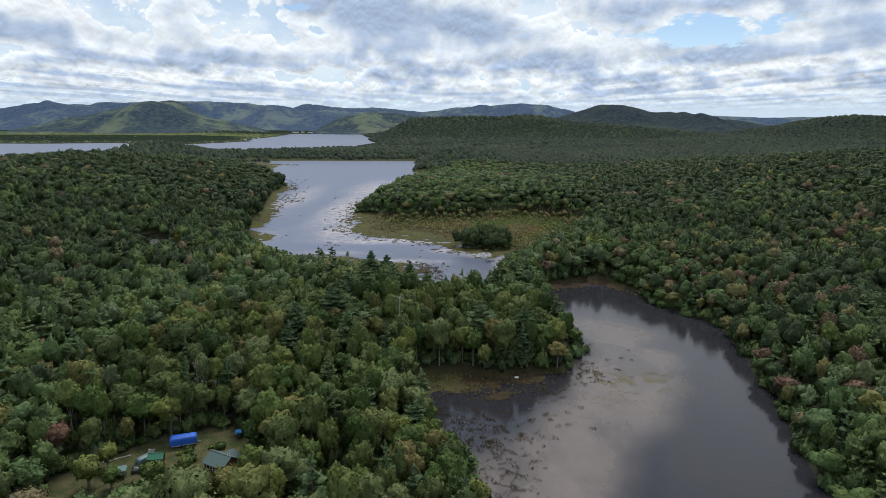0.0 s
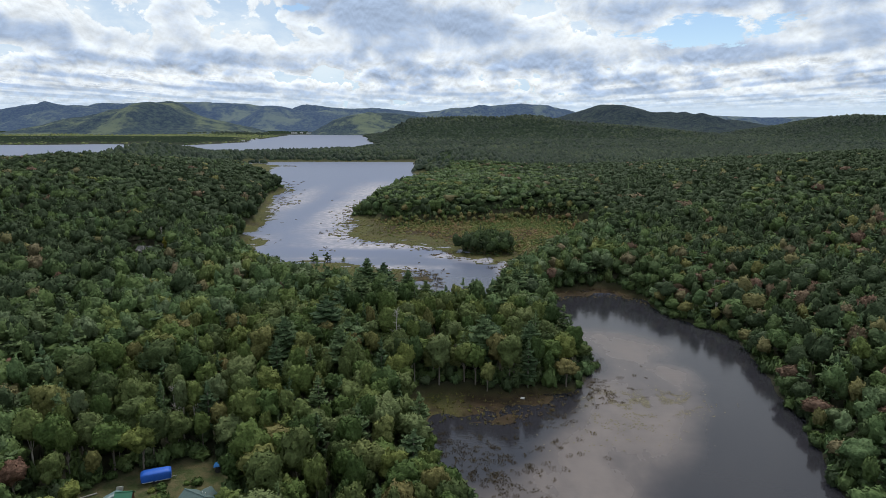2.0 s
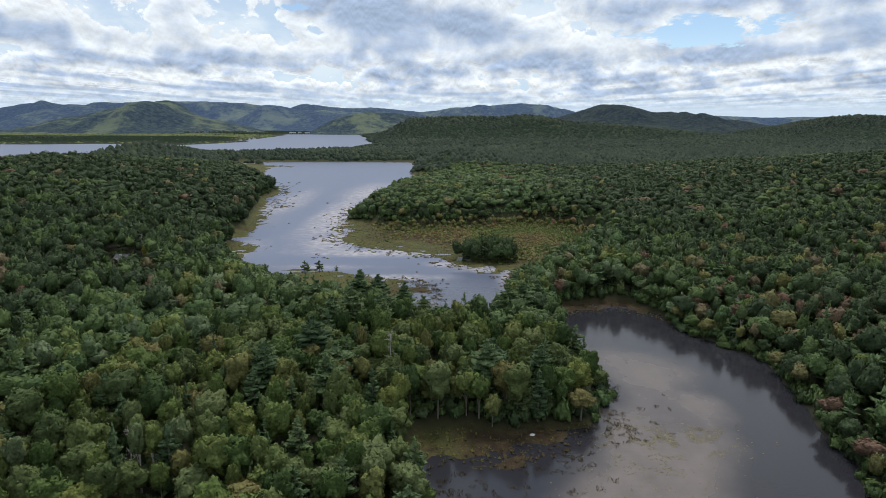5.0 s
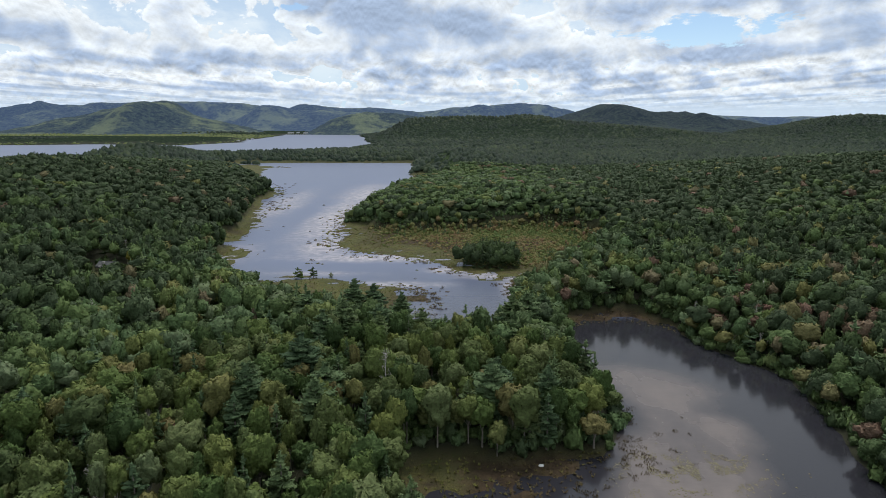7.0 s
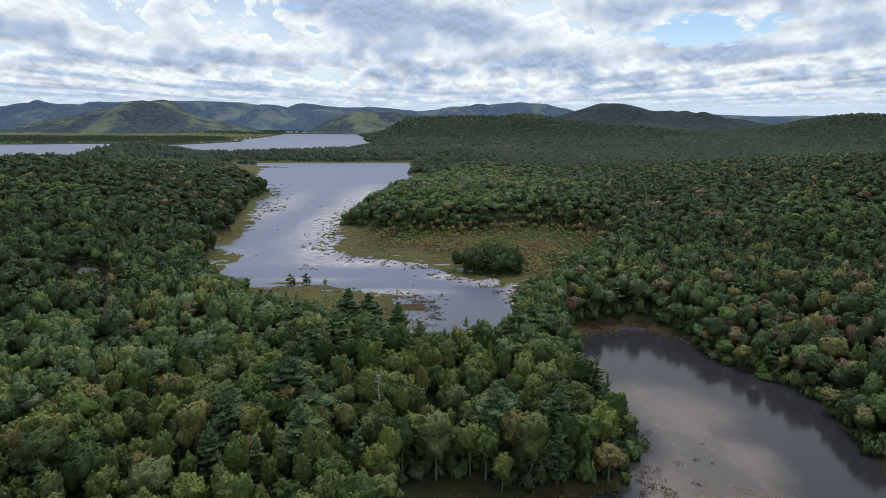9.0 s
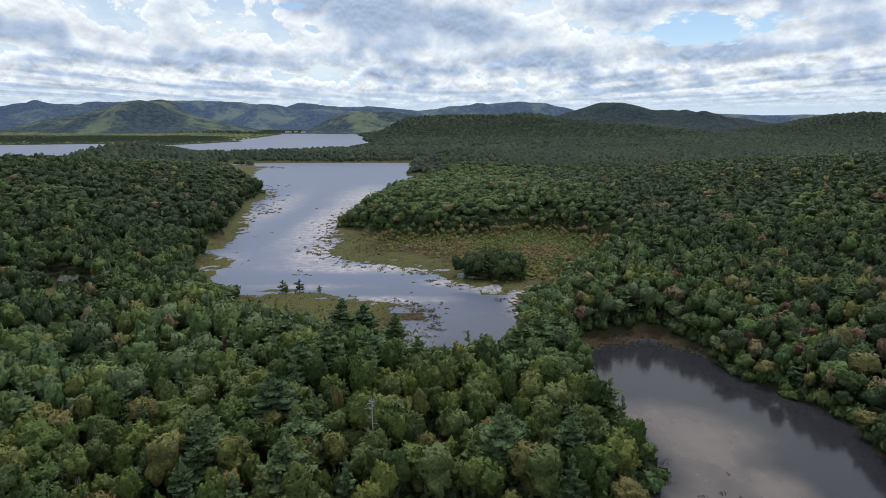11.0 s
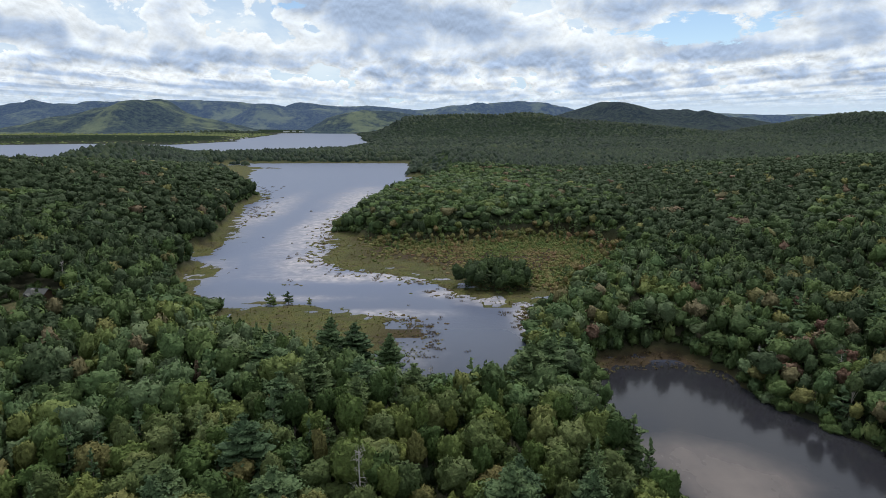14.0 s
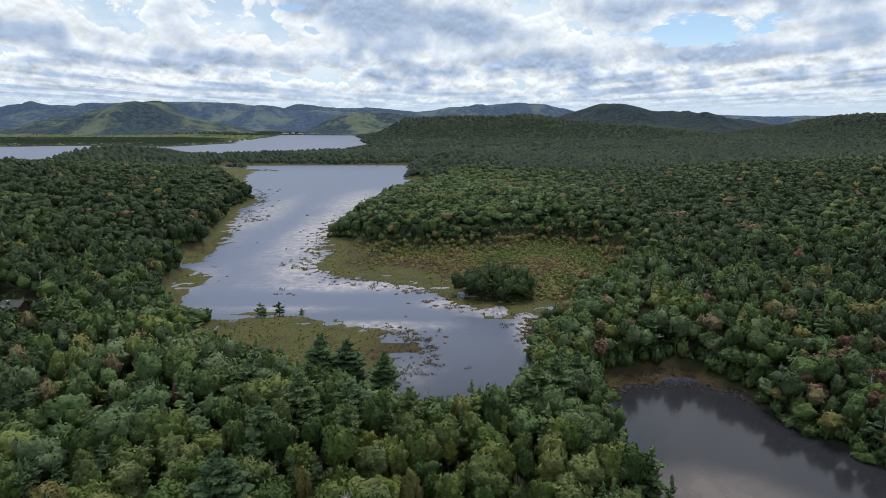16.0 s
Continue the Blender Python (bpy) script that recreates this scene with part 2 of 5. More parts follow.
def ground_material():
    m, nt, out = material("forest_ground")
    geo = nt.nodes.new("ShaderNodeNewGeometry")
    pos = geo.outputs["Position"]

    def attr(n):
        at = nt.nodes.new("ShaderNodeAttribute")
        at.attribute_name = n
        return at.outputs["Fac"]
    n1 = world_noise(nt, 0.35, 6, 0.65, pos)
    n2 = world_noise(nt, 0.05, 4, 0.6, pos)
    n3 = world_noise(nt, 1.8, 5, 0.7, pos)
    floor = mixc(nt, n3, (0.016, 0.020, 0.011), (0.036, 0.036, 0.020))
    marsh = ramp(nt, mth(nt, "ADD", mth(nt, "MULTIPLY", n2, 0.65), mth(nt, "MULTIPLY", n1, 0.38)),
                 [(0.40, (0.040, 0.030, 0.020)), (0.45, (0.074, 0.058, 0.027)), (0.50, (0.098, 0.096, 0.027)), (0.55, (0.058, 0.070, 0.022)), (0.60, (0.074, 0.060, 0.030)), (0.65, (0.038, 0.042, 0.019))])
    marsh = mixc(nt, smooth(nt, n3, 0.62, 0.35), marsh, (0.058, 0.060, 0.022))
    brown = mixc(nt, smooth(nt, n1, 0.3, 0.7), (0.024, 0.017, 0.011), (0.060, 0.042, 0.023))
    brown = mixc(nt, mth(nt, "MULTIPLY", smooth(nt, n2, 0.55, 0.70), 0.6), brown, (0.095, 0.088, 0.030))
    marsh = mixc(nt, attr("peat"), marsh, brown)
    lawn = mixc(nt, smooth(nt, n1, 0.35, 0.65), (0.042, 0.058, 0.020), (0.098, 0.086, 0.044))
    c = mixc(nt, attr("marsh"), floor, marsh)
    c = mixc(nt, attr("lawn"), c, lawn)
    n4 = world_noise(nt, 0.11, 4, 0.7, pos)
    n5 = world_noise(nt, 0.006, 4, 0.6, pos)
    crowns = mixc(nt, smooth(nt, n4, 0.35, 0.65), (0.028, 0.045, 0.020), (0.058, 0.082, 0.036))
    crowns = mixc(nt, mth(nt, "MULTIPLY", smooth(nt, n5, 0.5, 0.7), 0.4), crowns, (0.054, 0.072, 0.031))
    crowns = mixc(nt, mth(nt, "MULTIPLY", smooth(nt, world_noise(nt, 0.03, 3, 0.6, pos), 0.55, 0.35), 0.5), crowns, (0.018, 0.032, 0.022))
    # far crowns carry the same cloud dimming and haze in their colour
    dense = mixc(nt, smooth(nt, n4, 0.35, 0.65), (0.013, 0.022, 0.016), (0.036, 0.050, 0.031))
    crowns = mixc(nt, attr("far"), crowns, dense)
    c = mixc(nt, attr("canopy"), c, crowns)
    tops = bumped(nt, n4, 1.0, 9.0)
    p = node(nt, "ShaderNodeBsdfPrincipled", {"Base Color": c, "Roughness": 0.95, "Specular IOR Level": 0.15, "Normal": bumped(nt, n3, 0.8, 0.6)})
    q = node(nt, "ShaderNodeBsdfPrincipled", {"Base Color": c, "Roughness": 1.0, "Specular IOR Level": 0.0, "Normal": tops})
    mx = node(nt, "ShaderNodeMixShader", {0: attr("canopy"), 1: p.outputs[0], 2: q.outputs[0]})
    nt.links.new(mx.outputs[0], out.inputs[0])
    return m


def water_material():
    m, nt, out = material("lake_water")
    geo = nt.nodes.new("ShaderNodeNewGeometry")
    pos = geo.outputs["Position"]
    at = nt.nodes.new("ShaderNodeAttribute")
    at.attribute_name = "weed"
    wind_sky = nt.nodes.new("ShaderNodeAttribute")
    wind_sky.attribute_name = "wind_sky"
    n1 = world_noise(nt, 0.05, 5, 0.6, node(nt, "ShaderNodeMapping", {"Vector": pos, "Scale": (1.0, 0.55, 1.0)}).outputs[0])
    n2 = world_noise(nt, 0.20, 6, 0.6, pos)
    film = smooth(nt, mth(nt, "ADD", mth(nt, "SUBTRACT", at.outputs["Fac"], 0.22), mth(nt, "MULTIPLY", mth(nt, "SUBTRACT", n1, 0.5), 0.8)), 0.0, 0.9)
    film = mth(nt, "MULTIPLY", film, mth(nt, "ADD", 0.72, mth(nt, "MULTIPLY", smooth(nt, n2, 0.36, 0.66), 0.28)))
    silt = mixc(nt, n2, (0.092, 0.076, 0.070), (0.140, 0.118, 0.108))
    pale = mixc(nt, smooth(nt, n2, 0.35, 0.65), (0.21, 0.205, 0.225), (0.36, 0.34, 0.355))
    weed = mixc(nt, smooth(nt, wind_sky.outputs["Fac"], 0.0, 0.12), silt, pale)
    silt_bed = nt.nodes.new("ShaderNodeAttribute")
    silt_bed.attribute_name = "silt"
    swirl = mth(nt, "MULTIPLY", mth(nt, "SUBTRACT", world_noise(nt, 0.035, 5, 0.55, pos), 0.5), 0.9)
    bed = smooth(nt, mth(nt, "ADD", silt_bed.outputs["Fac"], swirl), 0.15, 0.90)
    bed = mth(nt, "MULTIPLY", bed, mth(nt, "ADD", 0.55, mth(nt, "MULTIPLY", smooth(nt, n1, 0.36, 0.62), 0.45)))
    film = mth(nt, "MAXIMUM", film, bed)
    # sky reflection of the open lake put into its bluish body colour
    body = mixc(nt, wind_sky.outputs["Fac"], (0.022, 0.022, 0.027), (0.086, 0.108, 0.172))
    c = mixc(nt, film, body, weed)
    sx = node(nt, "ShaderNodeMapping", {"Vector": pos, "Scale": (0.35, 1.0, 1.0)}).outputs[0]
    wav = world_noise(nt, 0.9, 4, 0.6, sx)
    calm = smooth(nt, world_noise(nt, 0.014, 3, 0.5, sx), 0.40, 0.62)
    nrm = node(nt, "ShaderNodeBump", {"Height": wav, "Strength": mth(nt, "MULTIPLY", mth(nt, "ADD", 0.05, mth(nt, "MULTIPLY", calm, 0.14)), mth(nt, "ADD", 0.75, mth(nt, "MULTIPLY", wind_sky.outputs["Fac"], 0.25))), "Distance": 0.25}).outputs[0]
    p = node(nt, "ShaderNodeBsdfPrincipled", {"Base Color": c, "Roughness": mth(nt, "ADD", mth(nt, "ADD", 0.11, mth(nt, "MULTIPLY", film, 0.22)), mth(nt, "MULTIPLY", wind_sky.outputs["Fac"], 0.30)), "IOR": 1.333, "Normal": nrm})
    nt.links.new(p.outputs[0], out.inputs[0])
    return m


M_GROUND, M_WATER = ground_material(), water_material()


# ---- plan: shores, open land, hills ----
POND = [(30, 40), (16, 70), (12, 100), (8, 121), (4, 132), (-1, 142), (-4, 157), (-4, 166), (1, 172), (16, 170), (27, 175), (37, 186), (49, 211),
        (50, 222), (46, 236), (43, 243), (49, 252), (45, 260), (46, 272), (45, 283), (54, 291), (74, 293), (85, 288), (90, 278), (94, 264), (101, 252),
        (107, 240), (106, 220), (102, 201), (96, 166), (88, 144), (84, 122), (82, 90), (78, 50)]
LAKE = [(-111, 373), (-120, 403), (-116, 428), (-141, 456), (-138, 478), (-140, 521), (-160, 601), (-176, 672), (-177, 739), (-205, 787), (-240, 880), (-270, 1010),
        (-284, 1130), (-330, 1175), (-372, 1205), (-240, 1222), (-60, 1218), (-46, 1100), (-51, 965), (-34, 955), (-17, 890), (-48, 786), (-66, 679), (-75, 575),
        (-76, 520), (-69, 456), (-55, 430), (-40, 424), (-11, 408), (5, 388), (10, 373), (23, 361), (38, 368), (42, 358), (36, 336), (30, 312),
        (24, 288), (12, 277), (-6, 276), (-16, 290), (-4, 314), (-9, 333), (-20, 347), (-36, 353), (-57, 364), (-75, 367), (-88, 360), (-102, 358)]
FARLAKE = [(-470, 1395), (-540, 1470), (-690, 1480), (-745, 1400), (-700, 1150), (-625, 1050), (-760, 985), (-1100, 1000), (-1700, 1050), (-2400, 1300), (-2300, 2000), (-1264, 1960),
           (-1081, 2035), (-779, 1960), (-690, 2208), (-741, 2419), (-741, 2829), (-800, 3300), (-440, 3310), (-285, 2500), (-280, 2350), (-200, 2000), (-250, 1650), (-380, 1430)]
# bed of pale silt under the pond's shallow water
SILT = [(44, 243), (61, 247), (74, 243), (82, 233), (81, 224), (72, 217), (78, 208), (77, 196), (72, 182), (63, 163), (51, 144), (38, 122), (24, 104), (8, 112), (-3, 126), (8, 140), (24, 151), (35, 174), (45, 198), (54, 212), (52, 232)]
# land with no wood on it: marsh, bog and yards
BOG_POND = [(-14, 183), (-6, 164), (8, 166), (30, 170), (42, 188), (35, 193), (16, 189), (0, 190)]
BOG_HEAD = [(44, 276), (90, 272), (91, 292), (80, 306), (66, 309), (52, 304)]
SPIT = [(40, 243), (52, 248), (52, 256), (44, 260)]
PENINSULA = [(-98, 348), (-92, 364), (-75, 372), (-30, 358), (-2, 335), (4, 312), (2, 284), (14, 272), (-6, 268), (-20, 278), (-36, 290), (-60, 304), (-84, 322)]
MARSH_EAST = [(-80, 540), (-66, 532), (-51, 517), (-14, 496), (20, 504), (50, 518), (84, 520), (108, 480), (98, 425), (72, 396), (60, 378), (52, 352), (28, 352),
              (5, 370), (-60, 420), (-86, 470)]
SHORE_WEST = [(-100, 368), (-112, 364), (-128, 384), (-136, 414), (-134, 436), (-156, 462), (-152, 505), (-166, 590), (-184, 668), (-186, 740), (-216, 800),
              (-262, 885), (-345, 1110), (-300, 1190), (-240, 1140), (-160, 700), (-110, 440)]
SHORE_NORTH = [(-380, 1200), (-380, 1224), (-50, 1236), (-50, 1200)]
SHORE_CORNER = [(-300, 1010), (-292, 1090), (-330, 1165), (-392, 1215), (-420, 1180), (-370, 1090), (-318, 1000)]
COVE_EAST = [(-60, 945), (-30, 975), (0, 900), (-10, 860)]
YARD = [(-83, 120), (-78, 132), (-71, 140), (-60, 146), (-47, 147), (-43, 145), (-43.5, 138), (-44.5, 130), (-45, 119), (-52, 104), (-58, 98), (-70, 102), (-80, 110)]
CABIN_YARD = [(-165, 344), (-147, 343), (-141, 332), (-134, 314), (-142, 306), (-153, 312), (-163, 326)]
# centre x, y; height; spread along x, y
HILLS = [(-345, 545, 34, 130, 210), (-462, 1000, 27, 50, 70), (405, 520, 33, 150, 175), (20, 1010, 20, 62, 95), (-150, 1310, 5, 260, 60), (-630, 1425, 9, 80, 50), (650, 900, 20, 260, 260), (60, 600, 5, 60, 70)]
# crest lines of the ridges: distance, half depth, (x, height) along the crest
RIDGES = [
    (2560, 190, [(-333, 0), (-289, 31), (-234, 55), (-146, 71), (-15, 78), (95, 81), (204, 78), (291, 87), (357, 85), (412, 77), (489, 63), (800, 40), (1200, 0)]),
    (2700, 330, [(1150, 0), (1390, 36), (1470, 48), (1550, 68), (1630, 84), (1700, 91), (1770, 87), (1880, 77), (2150, 70), (4000, 58)]),
]
FAR_RIDGES = [
    (4600, 260, [(-4200, 101), (-3160, 138), (-2955, 175), (-2853, 184), (-2735, 169), (-2635, 162), (-2393, 175), (-2232, 184), (-1951, 194), (-1750, 196), (-1550, 189), (-1390, 183), (-1291, 168), (-1193, 122), (-1000, 71), (-700, 0)]),
    (4650, 240, [(-1300, 0), (-1083, 139), (-981, 159), (-900, 168), (-758, 153), (-596, 154), (-515, 159), (-393, 148), (-190, 130), (100, 0)]),
    (4500, 260, [(-450, 0), (-184, 124), (51, 145), (247, 162), (403, 178), (521, 187), (678, 173), (836, 147), (995, 102), (1300, 0)]),
    (4700, 200, [(1300, 0), (1673, 102), (1817, 107), (1962, 108), (2129, 102), (2337, 95), (2585, 101), (3241, 94), (4500, 91)]),
    (3900, 260, [(-2902, 0), (-2592, 16), (-2429, 85), (-2305, 125), (-2184, 146), (-2032, 134), (-1896, 128), (-1730, 80), (-1500, 0)]),
    (3900, 220, [(-1423, 0), (-1323, 26), (-1218, 74), (-1113, 128), (-1061, 145), (-986, 152), (-925, 142), (-875, 126), (-772, 127), (-704, 134), (-568, 118), (-432, 113), (-296, 97), (-92, 89), (300, 71), (700, 0)]),
    (3250, 290, [(-2106, 0), (-1812, 76), (-1667, 105), (-1551, 125), (-1478, 148), (-1421, 154), (-1379, 148), (-1296, 116), (-1213, 86), (-1101, 62), (-989, 35), (-876, 0)]),
    (3700, 420, [(300, 0), (561, 60), (721, 112), (816, 141), (879, 161), (992, 162), (1073, 146), (1172, 119), (1269, 123), (1350, 114), (1465, 93), (1531, 77), (1628, 81), (1693, 72), (1842, 41), (2100, 0)]),
    (3600, 150, [(-790, 0), (-696, 29), (-603, 78), (-510, 102), (-418, 115), (-266, 110), (-143, 93), (200, 0)]),
]

TABLE = np.random.default_rng(3).random((256, 256))


def vnoise(x, y, size, seed=0):
    """Smooth value noise in 0..1 with cells of that many metres."""
    x, y = np.asarray(x, float) / size + seed * 17.31, np.asarray(y, float) / size + seed * 5.77
    i, j = np.floor(x).astype(int), np.floor(y).astype(int)
    fx, fy = x - i, y - j
    fx, fy = fx * fx * (3 - 2 * fx), fy * fy * (3 - 2 * fy)
    t = lambda p, q: TABLE[p % 256, q % 256]
    return (t(i, j) * (1 - fx) + t(i + 1, j) * fx) * (1 - fy) + (t(i, j + 1) * (1 - fx) + t(i + 1, j + 1) * fx) * fy


def signed(poly, x, y):
    """Metres to a closed outline, negative inside."""
    p = np.asarray(poly, float)
    q = np.roll(p, -1, 0)
    best, inside = np.full(x.shape, 1e9), np.zeros(x.shape, bool)
    for (ax, ay), (bx, by) in zip(p, q):
        ex, ey = bx - ax, by - ay
        k = np.clip(((x - ax) * ex + (y - ay) * ey) / (ex * ex + ey * ey), 0, 1)
        best = np.minimum(best, (x - ax - k * ex) ** 2 + (y - ay - k * ey) ** 2)
        if ay != by:
            inside ^= ((ay > y) != (by > y)) & (x < (bx - ax) * (y - ay) / (by - ay) + ax)
    return np.where(inside, -1, 1) * np.sqrt(best)


def shore(x, y):
    """Metres to the nearest water, negative on the water, with an uneven edge."""
    d = np.minimum(np.minimum(signed(POND, x, y), signed(LAKE, x, y)), signed(FARLAKE, x, y))
    near = np.clip(np.abs(y) / 400, 0.5, 4)
    return d + (vnoise(x, y, 9, 1) - 0.5) * 4 * near + (vnoise(x, y, 3.5, 2) - 0.5) * 1.6


def inside_of(polys, x, y, edge=3.0):
    d = np.full(np.shape(x), 1e9)
    for p in polys:
        d = np.minimum(d, signed(p, x, y))
    return np.clip(0.5 - (d + (vnoise(x, y, 7, 4) - 0.5) * 5) / edge, 0, 1)


MARSHES = [BOG_POND, BOG_HEAD, SPIT, PENINSULA, MARSH_EAST, SHORE_WEST, SHORE_NORTH, COVE_EAST, SHORE_CORNER]
YARDS = [YARD, CABIN_YARD]


def ground_z(x, y, d=None, marsh=None):
    x, y = np.asarray(x, float), np.asarray(y, float)
    d = shore(x, y) if d is None else d
    marsh = inside_of(MARSHES, x, y) if marsh is None else marsh
    land = 0.25 + 2.2 * (1 - np.exp(-np.maximum(d, 0) / 18)) + 3.0 * (vnoise(x, y, 60, 5) - 0.3) * np.clip(d / 60, 0, 1) + 9 * np.clip((y - 1700) / 1500, 0, 1) * np.clip(d / 200, 0, 1)
    for cx, cy, h, sx, sy in HILLS:
        land = land + h * np.exp(-0.5 * (((x - cx) / sx) ** 2 + ((y - cy) / sy) ** 2)) * np.clip(d / 45, 0, 1)
    for far, deep, crest in RIDGES:
        c = np.asarray(crest, float)
        rise = np.interp(x, c[:, 0], c[:, 1]) * np.exp(-0.5 * ((y - far) / deep) ** 2) * np.clip(d / 160, 0, 1)
        rise = rise * np.where(np.abs(y - far) > 0.35 * deep, 0.92 + 0.16 * vnoise(x, y, 170, 6), 1.0)
        land = np.maximum(land, rise)
    wet = 0.10 + 0.35 * vnoise(x, y, 6, 8) + 0.012 * np.clip(d, 0, 40)
    peaty = np.maximum(inside_of([BOG_POND, BOG_HEAD], x, y, 6), np.clip(1 - np.hypot((x + 14) / 26, (y - 312) / 34), 0, 1) * 0.9)
    frag = 0.6 * vnoise(x, y, 8, 9) + 0.4 * vnoise(x, y, 3.5, 19)
    wet = wet - 0.8 * np.clip((frag - 0.66 + 0.16 * np.clip(1 - d / 14, 0, 1) + 0.20 * np.clip(peaty, 0, 1)) * 7, 0, 1) * np.clip(1 - d / 34, 0, 1) * np.where(y < 270, 0.52, 1.0)
    up = land * (1 - marsh) + wet * marsh
    up = up * np.clip(d / 1.5, 0, 1)
    mat = (1 - 0.8 * np.clip(peaty, 0, 1)) * (y > 270) * np.clip((marsh - 0.3) * 4, 0, 1) * np.clip((frag - 0.56 + 0.010 * d) * 10, 0, 1)
    return np.where(d > 0, up, np.maximum(d * 0.25, -2.0) * (1 - mat) + 0.10 * mat)


# ---- mesh helpers ----
def mesh_of(name, verts, loops, sizes, mats, slots=None, smooth_faces=True, attrs=None, normals=None):
    """A mesh from arrays: points, corner indices, corners per face, materials, the material of each face, point attributes, normals."""
    me = bpy.data.meshes.new(name)
    verts, loops, sizes = np.asarray(verts, np.float32), np.asarray(loops, np.int32), np.asarray(sizes, np.int32)
    me.vertices.add(len(verts))
    me.vertices.foreach_set("co", verts.ravel())
    me.loops.add(len(loops))
    me.loops.foreach_set("vertex_index", loops)
    me.polygons.add(len(sizes))
    me.polygons.foreach_set("loop_start", np.concatenate([[0], np.cumsum(sizes)[:-1]]).astype(np.int32))
    me.polygons.foreach_set("use_smooth", np.full(len(sizes), smooth_faces))
    for m in mats:
        me.materials.append(m)
    if slots is not None:
        me.polygons.foreach_set("material_index", np.asarray(slots, np.int32))
    for key, values in (attrs or {}).items():
        me.attributes.new(key, "FLOAT", "POINT").data.foreach_set("value", np.asarray(values, np.float32))
    if normals is not None:
        me.attributes.new("custom_normal", "FLOAT_VECTOR", "POINT").data.foreach_set("vector", np.asarray(normals, np.float32).ravel())
    me.update(calc_edges=True)
    return me


def grid_mesh(name, xs, ys, zf, mat, attrs=None):
    X, Y = np.meshgrid(xs, ys)
    Z, at = zf(X, Y)
    nx, ny = len(xs), len(ys)
    i = np.arange(ny - 1)[:, None] * nx + np.arange(nx - 1)[None]
    loops = np.stack([i, i + 1, i + nx + 1, i + nx], -1).reshape(-1)
    return mesh_of(name, np.stack([X, Y, Z], -1).reshape(-1, 3), loops, np.full((nx - 1) * (ny - 1), 4), [mat], attrs={k: v.ravel() for k, v in at.items()})


def link_part(name, me, parent, label=""):
    ob = new(name, me)
    ob.parent = parent
    return tagged(ob, label)


def part(name, bm, mat, parent, label=""):
    me = bpy.data.meshes.new(name)
    bm.to_mesh(me)
    bm.free()
    me.materials.append(mat)
    return link_part(name, me, parent, label)


def empty(name, m, label, category, group="", kind=""):
    ob = new(name)
    ob.matrix_world = m
    ob.empty_display_size = 0.3
    return tagged(ob, label, category, group, kind)


# ---- ground and water ----
def axis(lo, a, b, hi, step, grow):
    """Even steps from a to b, then steps that grow to lo and hi."""
    mid = list(np.arange(a, b + 0.1, step))
    out, s, v = [], step, b
    while v < hi:
        s = min(s * grow, 600)
        v += s
        out.append(v)
    pre, s, v = [], step, a
    while v > lo:
        s = min(s * grow, 600)
        v -= s
        pre.append(v)
    return np.array(pre[::-1] + mid + out)


def ground_shape(X, Y):
    d = shore(X, Y)
    marsh = inside_of(MARSHES, X, Y) + 0.0 * X
    peat = inside_of([BOG_POND, BOG_HEAD], X, Y, 6) * np.clip((X + 2) / 10, 0.25, 1)
    peat = np.maximum(peat, 0.9 * np.clip(1.5 - 1.3 * np.hypot((X + 10) / 20, (Y - 324) / 26), 0, 1))
    peat = np.maximum(peat, 1.0 * inside_of([MARSH_EAST], X, Y, 10) * np.clip((d - 8) / 26, 0, 1) * np.clip(2.6 * vnoise(X, Y, 14, 33) - 0.15, 0, 1))
    lawn = inside_of(YARDS, X, Y)
    inner = 1 - np.maximum(inside_of(MARSHES, X, Y, 44), marsh)
    carpet = np.clip((d - 10) / 16, 0, 1) * np.clip((Y - 425) / 40, 0, 1) * np.clip(inner * 2 - 1, 0, 1)
    z = ground_z(X, Y, d, marsh) + carpet * np.where(Y < 900, 7.6, np.where(Y < 2500, 6.8, 2.5)) * (0.8 + 0.4 * vnoise(X, Y, 30, 18))
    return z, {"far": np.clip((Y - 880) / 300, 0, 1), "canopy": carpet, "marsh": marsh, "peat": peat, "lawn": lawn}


GX = axis(-14000, -150, 120, 14000, 3.0, 1.07)
GY = axis(-9000, 150, 560, 16000, 3.0, 1.04)
ground = new("ground", grid_mesh("ground", GX, GY, ground_shape, M_GROUND))
tagged(ground, "dark forest soil, grassy marsh and wooded hills round the lakes", "ground", kind="structure")


def weed_shape(X, Y):
    w = np.zeros(X.shape)
    for cx, cy, sx, sy, k in ((-35, 412, 50, 10, 1.0), (-74, 445, 16, 32, 1.0), (36, 348, 7, 24, 1.1), (8, 382, 16, 7, 1.1),
                              (-150, 640, 18, 120, 0.8), (-88, 560, 18, 110, 1.05), (-80, 720, 26, 100, 0.95), (-125, 420, 12, 30, 0.8), (-8, 305, 10, 14, 0.6), (-20, 352, 22, 5, 0.9), (-70, 374, 30, 5, 0.8), (22, 370, 14, 7, 1.0)):
        w = np.maximum(w, k * np.exp(-0.5 * (((X - cx) / sx) ** 2 + ((Y - cy) / sy) ** 2)))
    # the lake mask sets ripples and also the sky tone painted into the water
    return 0 * X, {"weed": w, "silt": np.clip(0.5 - signed(SILT, X, Y) / 16, 0, 1), "wind_sky": np.clip((Y - 250) / 150, 0, 1) * np.where((X > 43) & (Y < 300), 0.0, 1.0)}


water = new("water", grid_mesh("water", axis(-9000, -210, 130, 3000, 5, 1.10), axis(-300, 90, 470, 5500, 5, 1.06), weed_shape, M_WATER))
tagged(water, "calm grey lake water with pinkish films of floating weed", "water", kind="structure")


